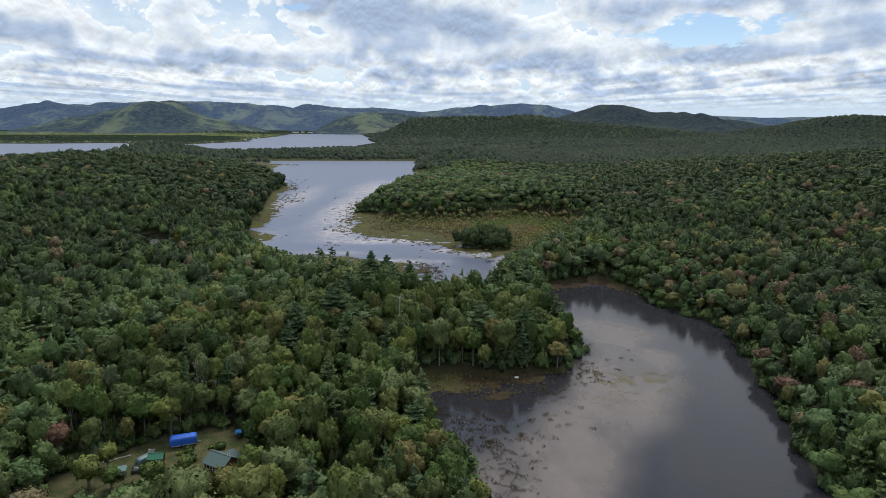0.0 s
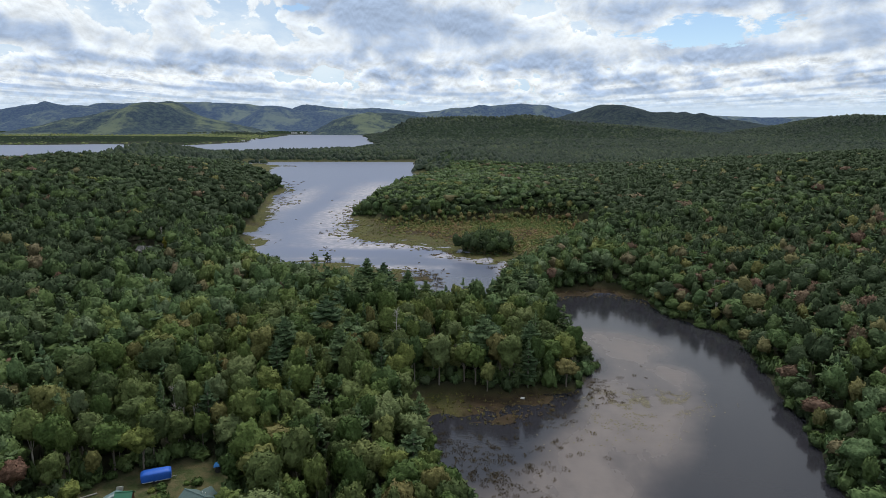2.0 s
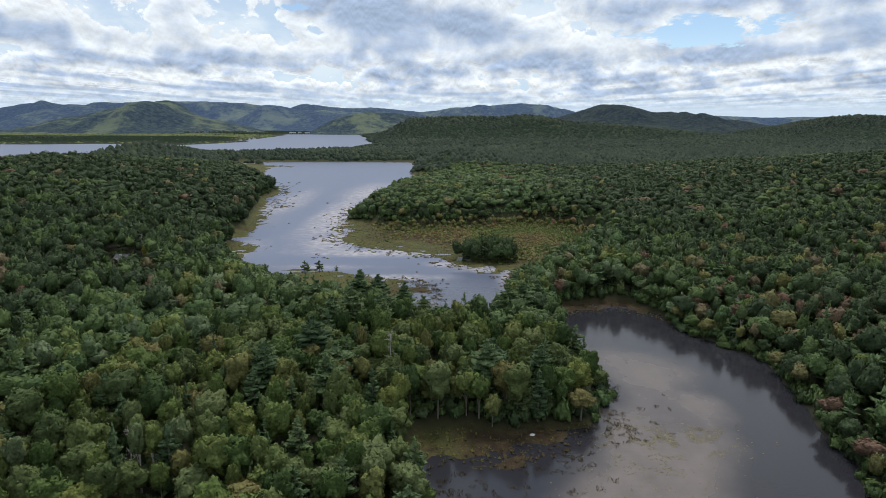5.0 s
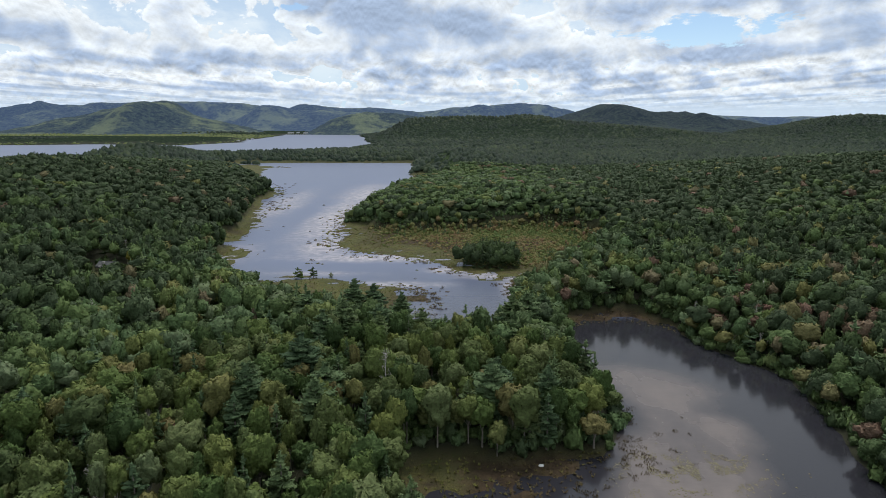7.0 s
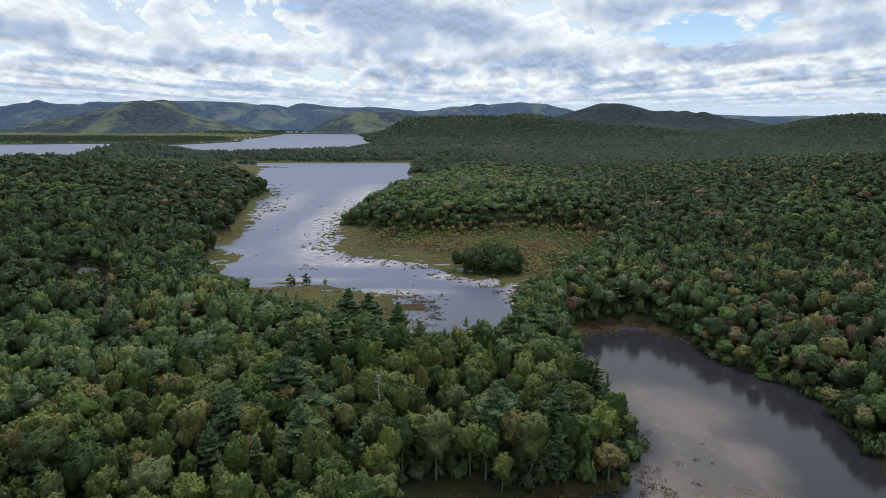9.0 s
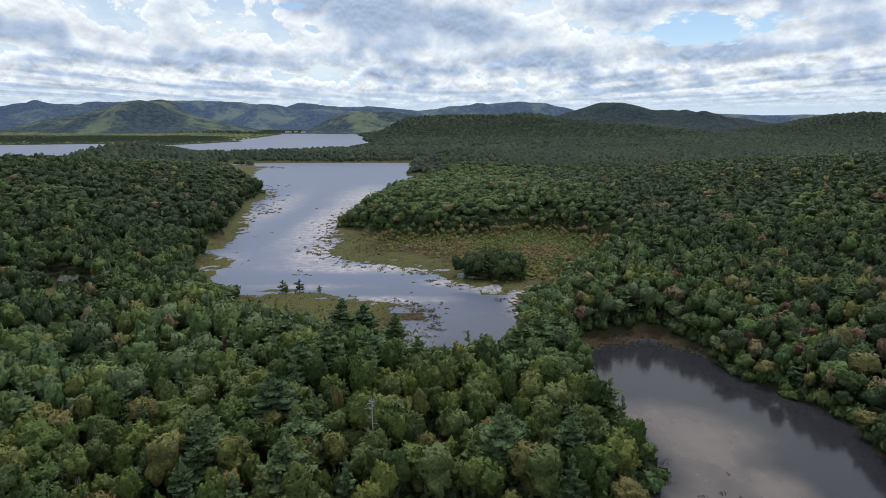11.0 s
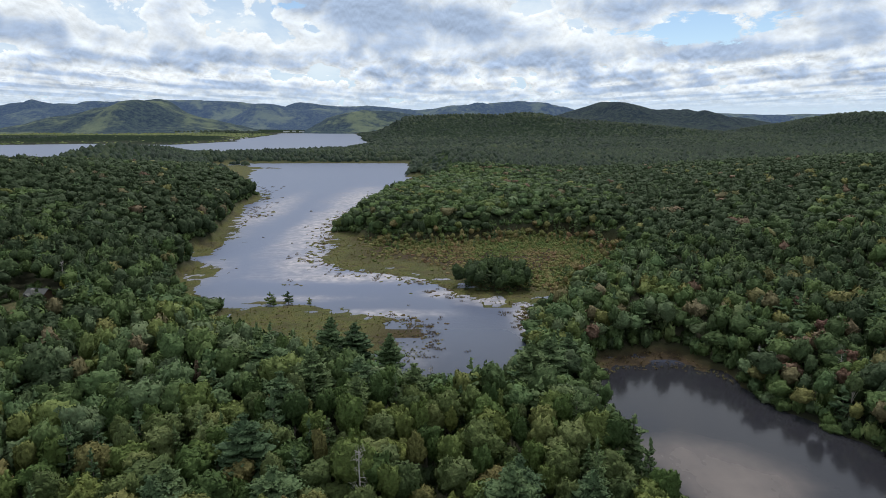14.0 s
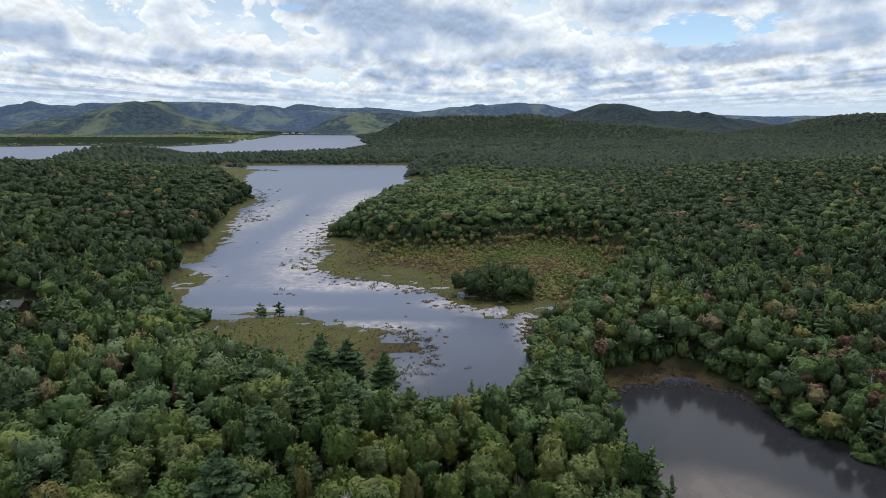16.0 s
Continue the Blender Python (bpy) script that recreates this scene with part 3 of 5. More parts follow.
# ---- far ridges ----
def ridge_material(name, haze_glow, sun_patches, dark=1.0):
    """Wooded ridges kilometres off; a blue emission stands in for the air haze."""
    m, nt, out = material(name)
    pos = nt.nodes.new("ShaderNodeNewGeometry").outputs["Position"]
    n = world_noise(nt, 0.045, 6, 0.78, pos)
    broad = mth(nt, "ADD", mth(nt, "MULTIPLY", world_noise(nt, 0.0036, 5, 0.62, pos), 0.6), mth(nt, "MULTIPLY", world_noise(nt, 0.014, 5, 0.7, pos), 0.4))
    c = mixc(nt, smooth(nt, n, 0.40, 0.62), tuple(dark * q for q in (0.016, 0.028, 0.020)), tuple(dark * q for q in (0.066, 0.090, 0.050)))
    # sunlit dapples between cloud shadows, mixed into the base colour
    c = mixc(nt, mth(nt, "MULTIPLY", smooth(nt, broad, 0.47, 0.60), sun_patches), c, (0.160, 0.185, 0.075))
    # the blue haze of distance is emitted by the ridge itself
    p = node(nt, "ShaderNodeBsdfPrincipled", {"Base Color": c, "Roughness": 0.95, "Specular IOR Level": 0.05, "Normal": bumped(nt, n, 1.0, 22.0), "Emission Color": (0.26, 0.43, 0.95, 1.0), "Emission Strength": haze_glow})
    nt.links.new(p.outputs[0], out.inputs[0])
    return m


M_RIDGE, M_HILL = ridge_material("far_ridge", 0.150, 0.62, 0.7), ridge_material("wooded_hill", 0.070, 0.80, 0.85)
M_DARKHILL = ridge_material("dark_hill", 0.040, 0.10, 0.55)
for k, (far, deep, crest) in enumerate(FAR_RIDGES):
    c = np.asarray(crest, float)

    def ridge_shape(X, Y):
        rise = np.interp(X, c[:, 0], c[:, 1]) * np.exp(-0.5 * ((Y - far) / deep) ** 2)
        away = np.abs(Y - far) / deep
        return rise * (1 + 1.5 * np.clip(away - 0.12, 0, 1) * (vnoise(X, Y * 0.35, 210, 6) - 0.5) + 0.6 * np.clip(away - 0.1, 0, 1) * (vnoise(X, Y * 0.6, 80, 26) - 0.5)) + (4.5 * vnoise(X, Y, 26, 20) + 3.5 * vnoise(X, Y, 12, 21)) * (rise > 4) - 6, {}
    xs, ys = np.arange(c[0, 0], c[-1, 0], 15.0), np.linspace(far - 2.6 * deep, far + 0.8 * deep, 40)
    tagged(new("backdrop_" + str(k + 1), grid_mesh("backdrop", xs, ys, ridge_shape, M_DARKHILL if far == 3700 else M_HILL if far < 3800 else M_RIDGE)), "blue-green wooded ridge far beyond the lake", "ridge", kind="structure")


# ---- trees ----
def turn_z(p, a):
    c, s = np.cos(a), np.sin(a)
    return np.stack([p[..., 0] * c - p[..., 1] * s, p[..., 0] * s + p[..., 1] * c, p[..., 2]], -1)


def ico(level):
    bm = bmesh.new()
    bmesh.ops.create_icosphere(bm, subdivisions=level, radius=1.0)
    v = np.array([q.co[:] for q in bm.verts])
    f = np.array([[q.index for q in p.verts] for p in bm.faces])
    bm.free()
    return v, f


ICOS = {k: ico(k) for k in (1, 2, 3, 4)}


def unit(v):
    return v / np.maximum(np.linalg.norm(v, axis=-1, keepdims=True), 1e-9)


def leaf_quads(c, n, size, rng, corners=4):
    """Small bent leaf sprays at c, facing n: points and faces of three or four corners."""
    k = len(c)
    r = unit(rng.normal(size=(k, 3)))
    t = unit(np.cross(n, r))
    b = np.cross(n, t)
    s = size * rng.uniform(0.6, 1.35, (k, 1))
    droop = n * s * 0.40
    p = [c + t * s, c + b * s * 0.75, c - t * s * 0.9 - droop, c - b * s * 0.7 - droop * 0.6]
    if corners == 3:
        p = [c + t * s, c - t * s * 0.6 + b * s * 0.9 - droop * 0.5, c - t * s * 0.5 - b * s * 0.9 - droop]
    return np.stack(p, 1).reshape(-1, 3), np.arange(corners * k).reshape(-1, corners)


def point_normals(v, faces):
    """Smooth normals of a small mesh with faces of three or four corners."""
    out = np.zeros(np.shape(v))
    n = np.cross(v[faces[:, 1]] - v[faces[:, 0]], v[faces[:, 2]] - v[faces[:, 0]])
    for k in range(faces.shape[1]):
        np.add.at(out, faces[:, k], n)
    return unit(out + (0, 0, 1e-6))


class Heap:
    """Collects points, their normals and faces of one mesh."""

    def __init__(self):
        self.v, self.l, self.s, self.m, self.nn, self.n = [], [], [], [], [], 0

    def add(self, v, faces, slot=0, normals=None):
        faces, v = np.asarray(faces), np.asarray(v, float)
        self.v.append(v)
        self.nn.append(point_normals(v, faces) if normals is None else normals)
        self.l.append(faces.ravel() + self.n)
        self.s.append(np.full(faces.shape[0], faces.shape[1]))
        self.m.append(np.full(faces.shape[0], slot))
        self.n += len(v)
        return self

    def arrays(self):
        return np.concatenate(self.v), np.concatenate(self.l), np.concatenate(self.s), np.concatenate(self.m), np.concatenate(self.nn)

    def mesh(self, name, mats, smooth_faces=True):
        v, l, s, m, nn = self.arrays()
        return mesh_of(name, v, l, s, mats, m, smooth_faces, normals=nn)


def tube(heap, pts, radii, sides=6, slot=0):
    """A tapered limb along points."""
    pts = np.asarray(pts, float)
    ring, rows = np.arange(sides) * 2 * np.pi / sides, []
    for i, p in enumerate(pts):
        d = unit(pts[min(i + 1, len(pts) - 1)] - pts[max(i - 1, 0)])
        a = unit(np.cross(d, (0.3, 0.9, 0.2)))
        b = np.cross(d, a)
        rows.append(p + radii[i] * (np.cos(ring)[:, None] * a + np.sin(ring)[:, None] * b))
    i = np.arange(len(pts) - 1)[:, None] * sides
    j = np.arange(sides)[None]
    k = (j + 1) % sides
    heap.add(np.concatenate(rows), np.stack([i + j, i + k, i + sides + k, i + sides + j], -1).reshape(-1, 4), slot)


def broadleaf(seed, height, radius, leaves, size, lobes=26, base=0.16, corners=3, level=3, low=-0.6):
    """Crown and trunk of a broadleaf tree: an uneven dome of leaf clumps, fringed with leaf sprays, over forking limbs."""
    rng = np.random.default_rng(seed)
    crown, wood = Heap(), Heap()
    foot = height * base
    half = (height - foot) / 2
    i = np.arange(lobes) + 0.5
    up = 1 - (1 - low) * i / lobes
    a = i * 2.39996 + rng.uniform(0, 6.28)
    d = unit(np.stack([np.sqrt(1 - up * up) * np.cos(a), np.sqrt(1 - up * up) * np.sin(a), up], -1) + 0.24 * rng.normal(size=(lobes, 3)))
    reach = rng.uniform(0.45, 1.15, lobes)
    tight = rng.uniform(12, 34, lobes)
    limbs = unit(rng.normal(size=(7, 3)) + (0, 0, 0.35))
    span = rng.uniform(0.5, 1.2, 7)
    oval = rng.uniform(0.85, 1.15)

    def hull(way):
        bump = (reach * np.exp(-tight * (1 - way @ d.T))).max(-1)
        r = 0.48 + 0.36 * bump + 0.27 * (span * np.exp(-5.0 * (1 - way @ limbs.T))).max(-1)
        tuck = np.where(way[:, 2] < -0.1, 0.72 + 0.28 * (1 + way[:, 2]), 1.0)
        return way * r[:, None] * np.stack([radius * tuck * oval, radius * tuck / oval, np.full(len(way), half)], -1) + (0, 0, foot + half)

    iv, jf = ICOS[level]
    jf = jf[iv[jf].mean(1)[:, 2] > low - 0.12]
    used, back = np.unique(jf, return_inverse=True)
    core = unit(iv[used] + rng.normal(size=(len(used), 3)) * (0.02, 0.12, 0.12, 0.05, 0.03)[level])
    crown.add(hull(core) * (0.97, 0.97, 0.99), back.reshape(-1, 3))
    way = unit(rng.normal(size=(leaves * 3, 3)) + (0, 0, 0.3))
    way = way[way[:, 2] > low][:leaves]
    p0 = hull(way)
    e1 = unit(np.cross(way, (0.31, 0.52, 0.79)))
    e2 = np.cross(way, e1)
    n = unit(np.cross(hull(unit(way + 0.10 * e1)) - p0, hull(unit(way + 0.10 * e2)) - p0))
    n = n * np.sign((n * way).sum(-1, keepdims=True))
    facing = unit(n + 0.42 * rng.normal(size=n.shape))
    p, q = leaf_quads(p0 + n * rng.uniform(-0.05, 0.60, (len(p0), 1)) * size, facing, size, rng, corners)
    soft = unit(0.75 * n + 0.25 * way + 0.20 * facing + 0.12 * rng.normal(size=n.shape))
    crown.add(p, q, normals=np.repeat(soft, corners, 0))
    lean = rng.normal(size=2) * 0.3
    stem = [(0, 0, -0.6), (lean[0] * 0.3, lean[1] * 0.3, height * 0.25), (lean[0], lean[1], height * 0.55), (lean[0] * 1.2, lean[1], height * 0.85)]
    tube(wood, stem, [0.28, 0.20, 0.13, 0.04], 6)
    for c in hull(d[rng.permutation(lobes)[:6]]) * (0.8, 0.8, 1.0):
        start = np.array((lean[0] * 0.6, lean[1] * 0.6, rng.uniform(0.25, 0.5) * height))
        tube(wood, [start, (start + c) / 2 + (0, 0, 0.3), c], [0.10, 0.07, 0.02], 4)
    return crown, wood


def pine(seed, height, radius, tiers=9, arms=6, sprays=8, size=0.45, level=1):
    """Crown and trunk of a white pine: tiers of flat, upswept, feathery boughs."""
    rng = np.random.default_rng(seed)
    crown, wood = Heap(), Heap()
    tube(wood, [(0, 0, -0.6), (0.05, 0, height * 0.5), (0, 0.05, height)], [0.30, 0.18, 0.03], 6)
    iv, jf = ICOS[level]
    for i in range(tiers):
        f = i / (tiers - 1)
        z = height * (0.20 + 0.76 * f)
        reach = radius * (0.66 + 0.34 * np.sin(np.pi * (0.85 * f + 0.12))) * (1 - 0.78 * f ** 2.4)
        n = arms if f < 0.8 else max(3, arms - 2)
        for k in range(n):
            a = 2 * np.pi * (k + rng.uniform(-0.4, 0.4)) / n + i * 1.1
            r = reach * rng.uniform(0.55, 1.22)
            z = height * (0.20 + 0.76 * f) + rng.uniform(-0.42, 0.42) * height * 0.76 / (tiers - 1)
            out = np.array((np.cos(a), np.sin(a), 0.0))
            side = np.array((-out[1], out[0], 0.0))
            rise = 0.16 * r + rng.uniform(-0.3, 0.3)
            # the bough: a flat feathery pad, thinner at its tip
            b = iv * rng.uniform(0.8, 1.15, (len(iv), 1))
            pad = out * (r * (0.56 + 0.46 * b[:, :1])) + side * (r * 0.34 * b[:, 1:2] * (1 - 0.35 * b[:, :1]))
            pad[:, 2] = z + rise * (0.5 + 0.5 * b[:, 0]) + (0.10 * r + 0.16) * b[:, 2]
            crown.add(pad, jf)
            if sprays:
                t, w = rng.uniform(-1, 1.1, sprays), rng.uniform(-1, 1, sprays)
                c = out * (r * (0.56 + 0.50 * t))[:, None] + side * (r * 0.36 * w * (1 - 0.3 * t))[:, None]
                c[:, 2] = z + rise * (0.5 + 0.5 * t) + 0.1 + 0.16 * r * np.sqrt(np.clip(1 - w * w, 0, 1)) * np.sqrt(np.clip(1 - np.minimum(np.abs(t), 1) ** 2, 0, 1))
                p, q = leaf_quads(c, unit(np.tile(out * 0.35 + (0, 0, 1.0), (sprays, 1)) + 0.5 * rng.normal(size=(sprays, 3))), size, rng, 3)
                crown.add(p, q)
    tip = np.array([(0, 0, height * 1.03)])
    ring = np.arange(6) * np.pi / 3
    cone = np.concatenate([np.stack([np.cos(ring) * radius * 0.22, np.sin(ring) * radius * 0.22, np.full(6, height * 0.86)], -1), tip])
    j = np.arange(6)
    crown.add(cone, np.stack([j, (j + 1) % 6, np.full(6, 6)], -1))
    return crown, wood


def snag(seed, height, reach):
    """A dead, bare tree: trunk and broken branches."""
    rng = np.random.default_rng(seed)
    wood = Heap()
    tube(wood, [(0, 0, -0.6), (0.1, 0.05, height * 0.5), (0.2, -0.1, height)], [0.26, 0.17, 0.03], 7)
    limbs = Heap()
    for i in range(34):
        f = rng.uniform(0.30, 0.97)
        a = rng.uniform(0, 6.28)
        r = reach * (1.1 - 0.85 * f) * rng.uniform(0.6, 1.2)
        z = height * f
        o = np.array((np.cos(a), np.sin(a), 0))
        mid = o * r * 0.5 + (0.1, 0, z + 0.15 * r)
        end = o * r + (0.1, 0, z + rng.uniform(0.0, 0.5) * r)
        tube(limbs, [(0.1, 0, z), mid, end], [0.07, 0.045, 0.015], 4)
        for s in range(3):
            b = a + rng.normal() * 0.9
            e = mid + np.array((np.cos(b), np.sin(b), rng.uniform(0.0, 0.6))) * r * 0.4
            tube(limbs, [mid * rng.uniform(0.9, 1.1), e], [0.03, 0.01], 3)
    return limbs, wood


class Wood:
    """Many joined plants: templates set down at places, with a tint for each plant."""

    def __init__(self, templates):
        self.t = [h.arrays() for h in templates]
        self.v, self.l, self.s, self.m, self.nn, self.tint, self.n = [], [], [], [], [], [], 0

    def plant(self, x, y, z, size, tall, tint, rng, allowed=None):
        which, spin = rng.choice(np.arange(len(self.t)) if allowed is None else np.array(allowed), size=len(x)), rng.uniform(0, 6.28, len(x))
        for k, (v, l, s, m, nn) in enumerate(self.t):
            pick = np.flatnonzero(which == k)
            if not len(pick):
                continue
            p = turn_z(v[None] * np.stack([size[pick], size[pick], tall[pick]], -1)[:, None], spin[pick][:, None])
            p = p + np.stack([x[pick], y[pick], z[pick]], -1)[:, None]
            self.v.append(p.reshape(-1, 3))
            self.nn.append(turn_z(np.broadcast_to(nn[None], p.shape), spin[pick][:, None]).reshape(-1, 3))
            self.l.append((l[None] + (self.n + np.arange(len(pick)) * len(v))[:, None]).ravel())
            self.s.append(np.tile(s, len(pick)))
            self.m.append(np.tile(m, len(pick)))
            self.tint.append(np.repeat(tint[pick], len(v)))
            self.n += len(pick) * len(v)
        return self

    def done(self, name, mats, label, category):
        me = mesh_of(name, np.concatenate(self.v), np.concatenate(self.l), np.concatenate(self.s), mats, np.concatenate(self.m), True, {"tint": np.concatenate(self.tint)}, np.concatenate(self.nn))
        return tagged(new(name, me), label, category, kind="stuff")


def scatter(x0, x1, y0, y1, step, rng, jitter=0.42):
    gx, gy = np.meshgrid(np.arange(x0, x1, step), np.arange(y0, y1, step))
    gx = gx + (np.arange(gx.shape[0])[:, None] % 2) * step * 0.5
    return (gx + rng.uniform(-jitter, jitter, gx.shape) * step).ravel(), (gy + rng.uniform(-jitter, jitter, gy.shape) * step).ravel()


def wooded(x, y, margin=1.5):
    """Where trees stand: in the valley that the flight looks over, off water, marsh and yards."""
    keep = np.abs(x) < 0.72 * np.maximum(y, 0) + 22
    x, y = x[keep], y[keep]
    d = shore(x, y)
    ok = (d > margin) & (inside_of(MARSHES, x, y) < 0.5) & (inside_of(YARDS, x, y) < 0.5)
    return x[ok], y[ok], d[ok]


def thin_edge(x, y):
    """How tall trees grow near the wet ground of the bog and the marshy point."""
    d = np.minimum(signed(PENINSULA, x, y), signed(MARSH_EAST, x, y) + np.where(x < 0, 14, 0))
    return 0.45 + 0.55 * np.clip((d - 1) / 17, 0, 1) ** 0.7


def tint_of(x, y, rng):
    t = 0.55 * rng.random(len(x)) + 0.45 * vnoise(x, y, 22, 11) + 0.10 * (rng.random(len(x)) - 0.5)
    # cloud shade on both hillsides and farther off is put into the leaf tint
    t = np.clip((t - 0.08) / 0.84 - 0.55 * np.clip((x - 70) / 80, 0, 1) - 0.52 * np.clip((-x - 90) / 70, 0, 1) - 0.22 * np.clip((y - 430) / 80, 0, 1), 0, 0.86)
    odd = rng.random(len(x))
    return np.where(odd > np.where((x > 88) & (y < 360), 0.80, 0.955), rng.uniform(0.88, 1.0, len(x)), t)


def set_tree(name, pair, mats, x, y, size, tall, rng, label, group, category="tree", z=None):
    """One tree as a thing: an empty at its foot over trunk and crown."""
    gz = float(ground_z(np.array([x]), np.array([y]))[0]) if z is None else z
    m = Matrix.LocRotScale((x, y, gz), Euler((0, 0, rng.uniform(0, 6.28))), (size, size, tall))
    top = empty(name, m, label, category, group)
    link_part("trunk", pair[1], top)
    link_part("crown", pair[0], top)
    return top


def pair_mesh(name, made, leaf, bark):
    return made[0].mesh(name + "_crown", [leaf]), made[1].mesh(name + "_trunk", [bark])


rng = np.random.default_rng(21)
BROAD = [pair_mesh("broadleaf", broadleaf(100 + i, 13.0 + 1.4 * (i % 3), 4.0 + 0.5 * (i % 4), 620, 0.43, 34 + 4 * (i % 4), 0.22 + 0.05 * (i % 3), 3, 4), M_LEAF if i < 6 else M_OAK, M_BARK) for i in range(10)]
RUSTS = [pair_mesh("rust_maple", broadleaf(140 + i, 12.5, 3.8, 520, 0.34, 30, 0.36, 3, 4), M_RUST, M_BARK) for i in range(2)]
PALES = [pair_mesh("pale_aspen", broadleaf(150 + i, 16.0, 2.7 + 0.4 * i, 520, 0.30, 28, 0.42, 3, 4), M_BIRCH, M_PALEBARK) for i in range(3)]
PINES = [pair_mesh("white_pine", pine(160 + i, 18.0, 5.6 + 0.3 * i, 11, 9, 24, 0.34), M_PINE, M_BARK) for i in range(4)]
FIRS = [pair_mesh("young_conifer", pine(170 + i, 13.5, 3.0, 9, 6, 11, 0.30), M_PINE, M_BARK) for i in range(3)]
SNAGS = [(a.mesh("snag_limbs", [M_DEADWOOD]), b.mesh("snag_trunk", [M_DEADWOOD])) for a, b in (snag(180 + i, 17.0, 3.2) for i in range(2))]

taken = []
# white pines that stand above the wood
for px, py in ((-33, 254), (-39, 216), (-47, 262), (-48, 195), (-30, 202), (-21, 252), (-7, 252), (-30, 190), (-34, 285), (-27, 287), (14, 206), (-49, 203), (-131, 210),
               (-53, 262), (-37, 237), (-20, 240), (-16, 284), (12, 200), (27, 203), (30, 268), (37, 276), (24, 262)):
    set_tree("white_pine", PINES[rng.integers(4)], None, px, py, rng.uniform(0.85, 1.08), rng.uniform(0.85, 1.02), rng, "tall blue-green white pine with layered boughs", "white pines")
    taken.append((px, py, 3.2))
# bare dead trees
for px, py, s in ((-15, 205, 1.12), (-119, 257, 0.85), (-66, 158, 0.8), (112, 268, 0.75), (128, 296, 0.7), (-3, 262, 0.7), (96, 282, 0.65), (-152, 348, 0.8)):
    top = set_tree("dead_tree", SNAGS[rng.integers(2)], None, px, py, s, s, rng, "bare grey dead tree with broken branches", "dead trees")
    top.children[1].name = "branches"
    taken.append((px, py, 1.6))
# rust-tinted maples and pale aspens
for px, py in ((-57, 179), (123, 294), (172, 320), (118, 275), (138, 287), (110, 262), (-86, 128), (-90, 258), (-65, 261), (105, 152), (140, 230), (150, 262), (131, 322), (-120, 178)):
    set_tree("red_maple_tree", RUSTS[rng.integers(2)], None, px, py, rng.uniform(0.75, 1.05), rng.uniform(0.8, 1.0), rng, "maple turning dull rust red among green trees", "rust-tinted maples")
    taken.append((px, py, 2.6))
for px, py in ((-63, 155), (-51, 162), (-56, 160), (-67, 163), (-41, 171), (-90, 140), (-85, 150), (114, 262), (108, 256), (-70, 190), (7, 240), (-37, 152), (118, 205), (-60, 156), (121, 188), (135, 215), (-33, 150), (-20, 170)):
    set_tree("aspen_tree", PALES[rng.integers(3)], None, px, py, rng.uniform(0.8, 1.05), rng.uniform(0.85, 1.05), rng, "slender pale-barked aspen with light green leaves", "pale aspens")
    taken.append((px, py, 2.2))

# trees that have turned yellow
GOLDS = [pair_mesh("yellow_birch", broadleaf(155 + i, 10.0, 3.2, 520, 0.34, 26, 0.25, 3, 4), M_GOLD, M_PALEBARK) for i in range(2)]
for px, py, ps in ((-143.5, 338, 1.2), (-127, 334, 0.6), (22, 282, 0.4), (13, 268, 0.45), (-22, 198, 0.5), (4, 224, 0.4)):
    set_tree("yellow_birch", GOLDS[rng.integers(2)], None, px, py, ps, ps, rng, "small birch with bright yellow leaves", "yellow birches")
    taken.append((px, py, 2.4))

TAKEN = np.array(taken)
sx, sy = scatter(-320, 320, 92, 420, 5.4, rng)
sx, sy, sd = wooded(sx, sy, 0.4)
free = np.ones(len(sx), bool)
for px, py, r in TAKEN:
    free &= (sx - px) ** 2 + (sy - py) ** 2 > r * r
free &= ~((sx > -47) & (sx < -39) & (sy > 110) & (sy < 131))
free &= ~((sx > 34) & (sx < 60) & (sy > 195) & (sy < 262) & (sd < 3.2))
sx, sy, sd = sx[free], sy[free], sd[free]
# the nearest trees stand singly, the rest are one wood
order = np.argsort(((sx + 12) / 1.1) ** 2 + (sy - 172) ** 2)
single = order[:470]
gz = ground_z(sx, sy)
edge_low = thin_edge(sx, sy)
roll = rng.random(len(sx))
counts = [0, 0]
for i in single:
    lowbank = (0.55 + 0.45 * min(1.0, sd[i] / 8)) * edge_low[i]
    s = rng.choice((0.50, 0.62, 0.76, 0.90, 1.04)) * rng.uniform(0.92, 1.08)
    if roll[i] < 0.16 and counts[1] < 95:
        counts[1] += 1
        set_tree("young_conifer", FIRS[rng.integers(3)], None, sx[i], sy[i], s * 1.1, rng.uniform(0.8, 1.2), rng, "dark green young conifer in the mixed wood", "young conifers", z=gz[i])
    else:
        counts[0] += 1
        kind, label = (("maple_tree", "leafy deep green maple of the mixed wood"), ("oak_tree", "olive green oak with a broad lobed crown"))[counts[0] % 2]
        pick = BROAD[rng.integers(6)] if counts[0] % 2 == 0 else BROAD[6 + rng.integers(4)]
        set_tree(kind, pick, None, sx[i], sy[i], s, lowbank * (0.30 * s + 0.70) * rng.uniform(0.72, 1.16), rng, label, kind.replace("_", " ") + "s", z=gz[i])
rest = order[470:]


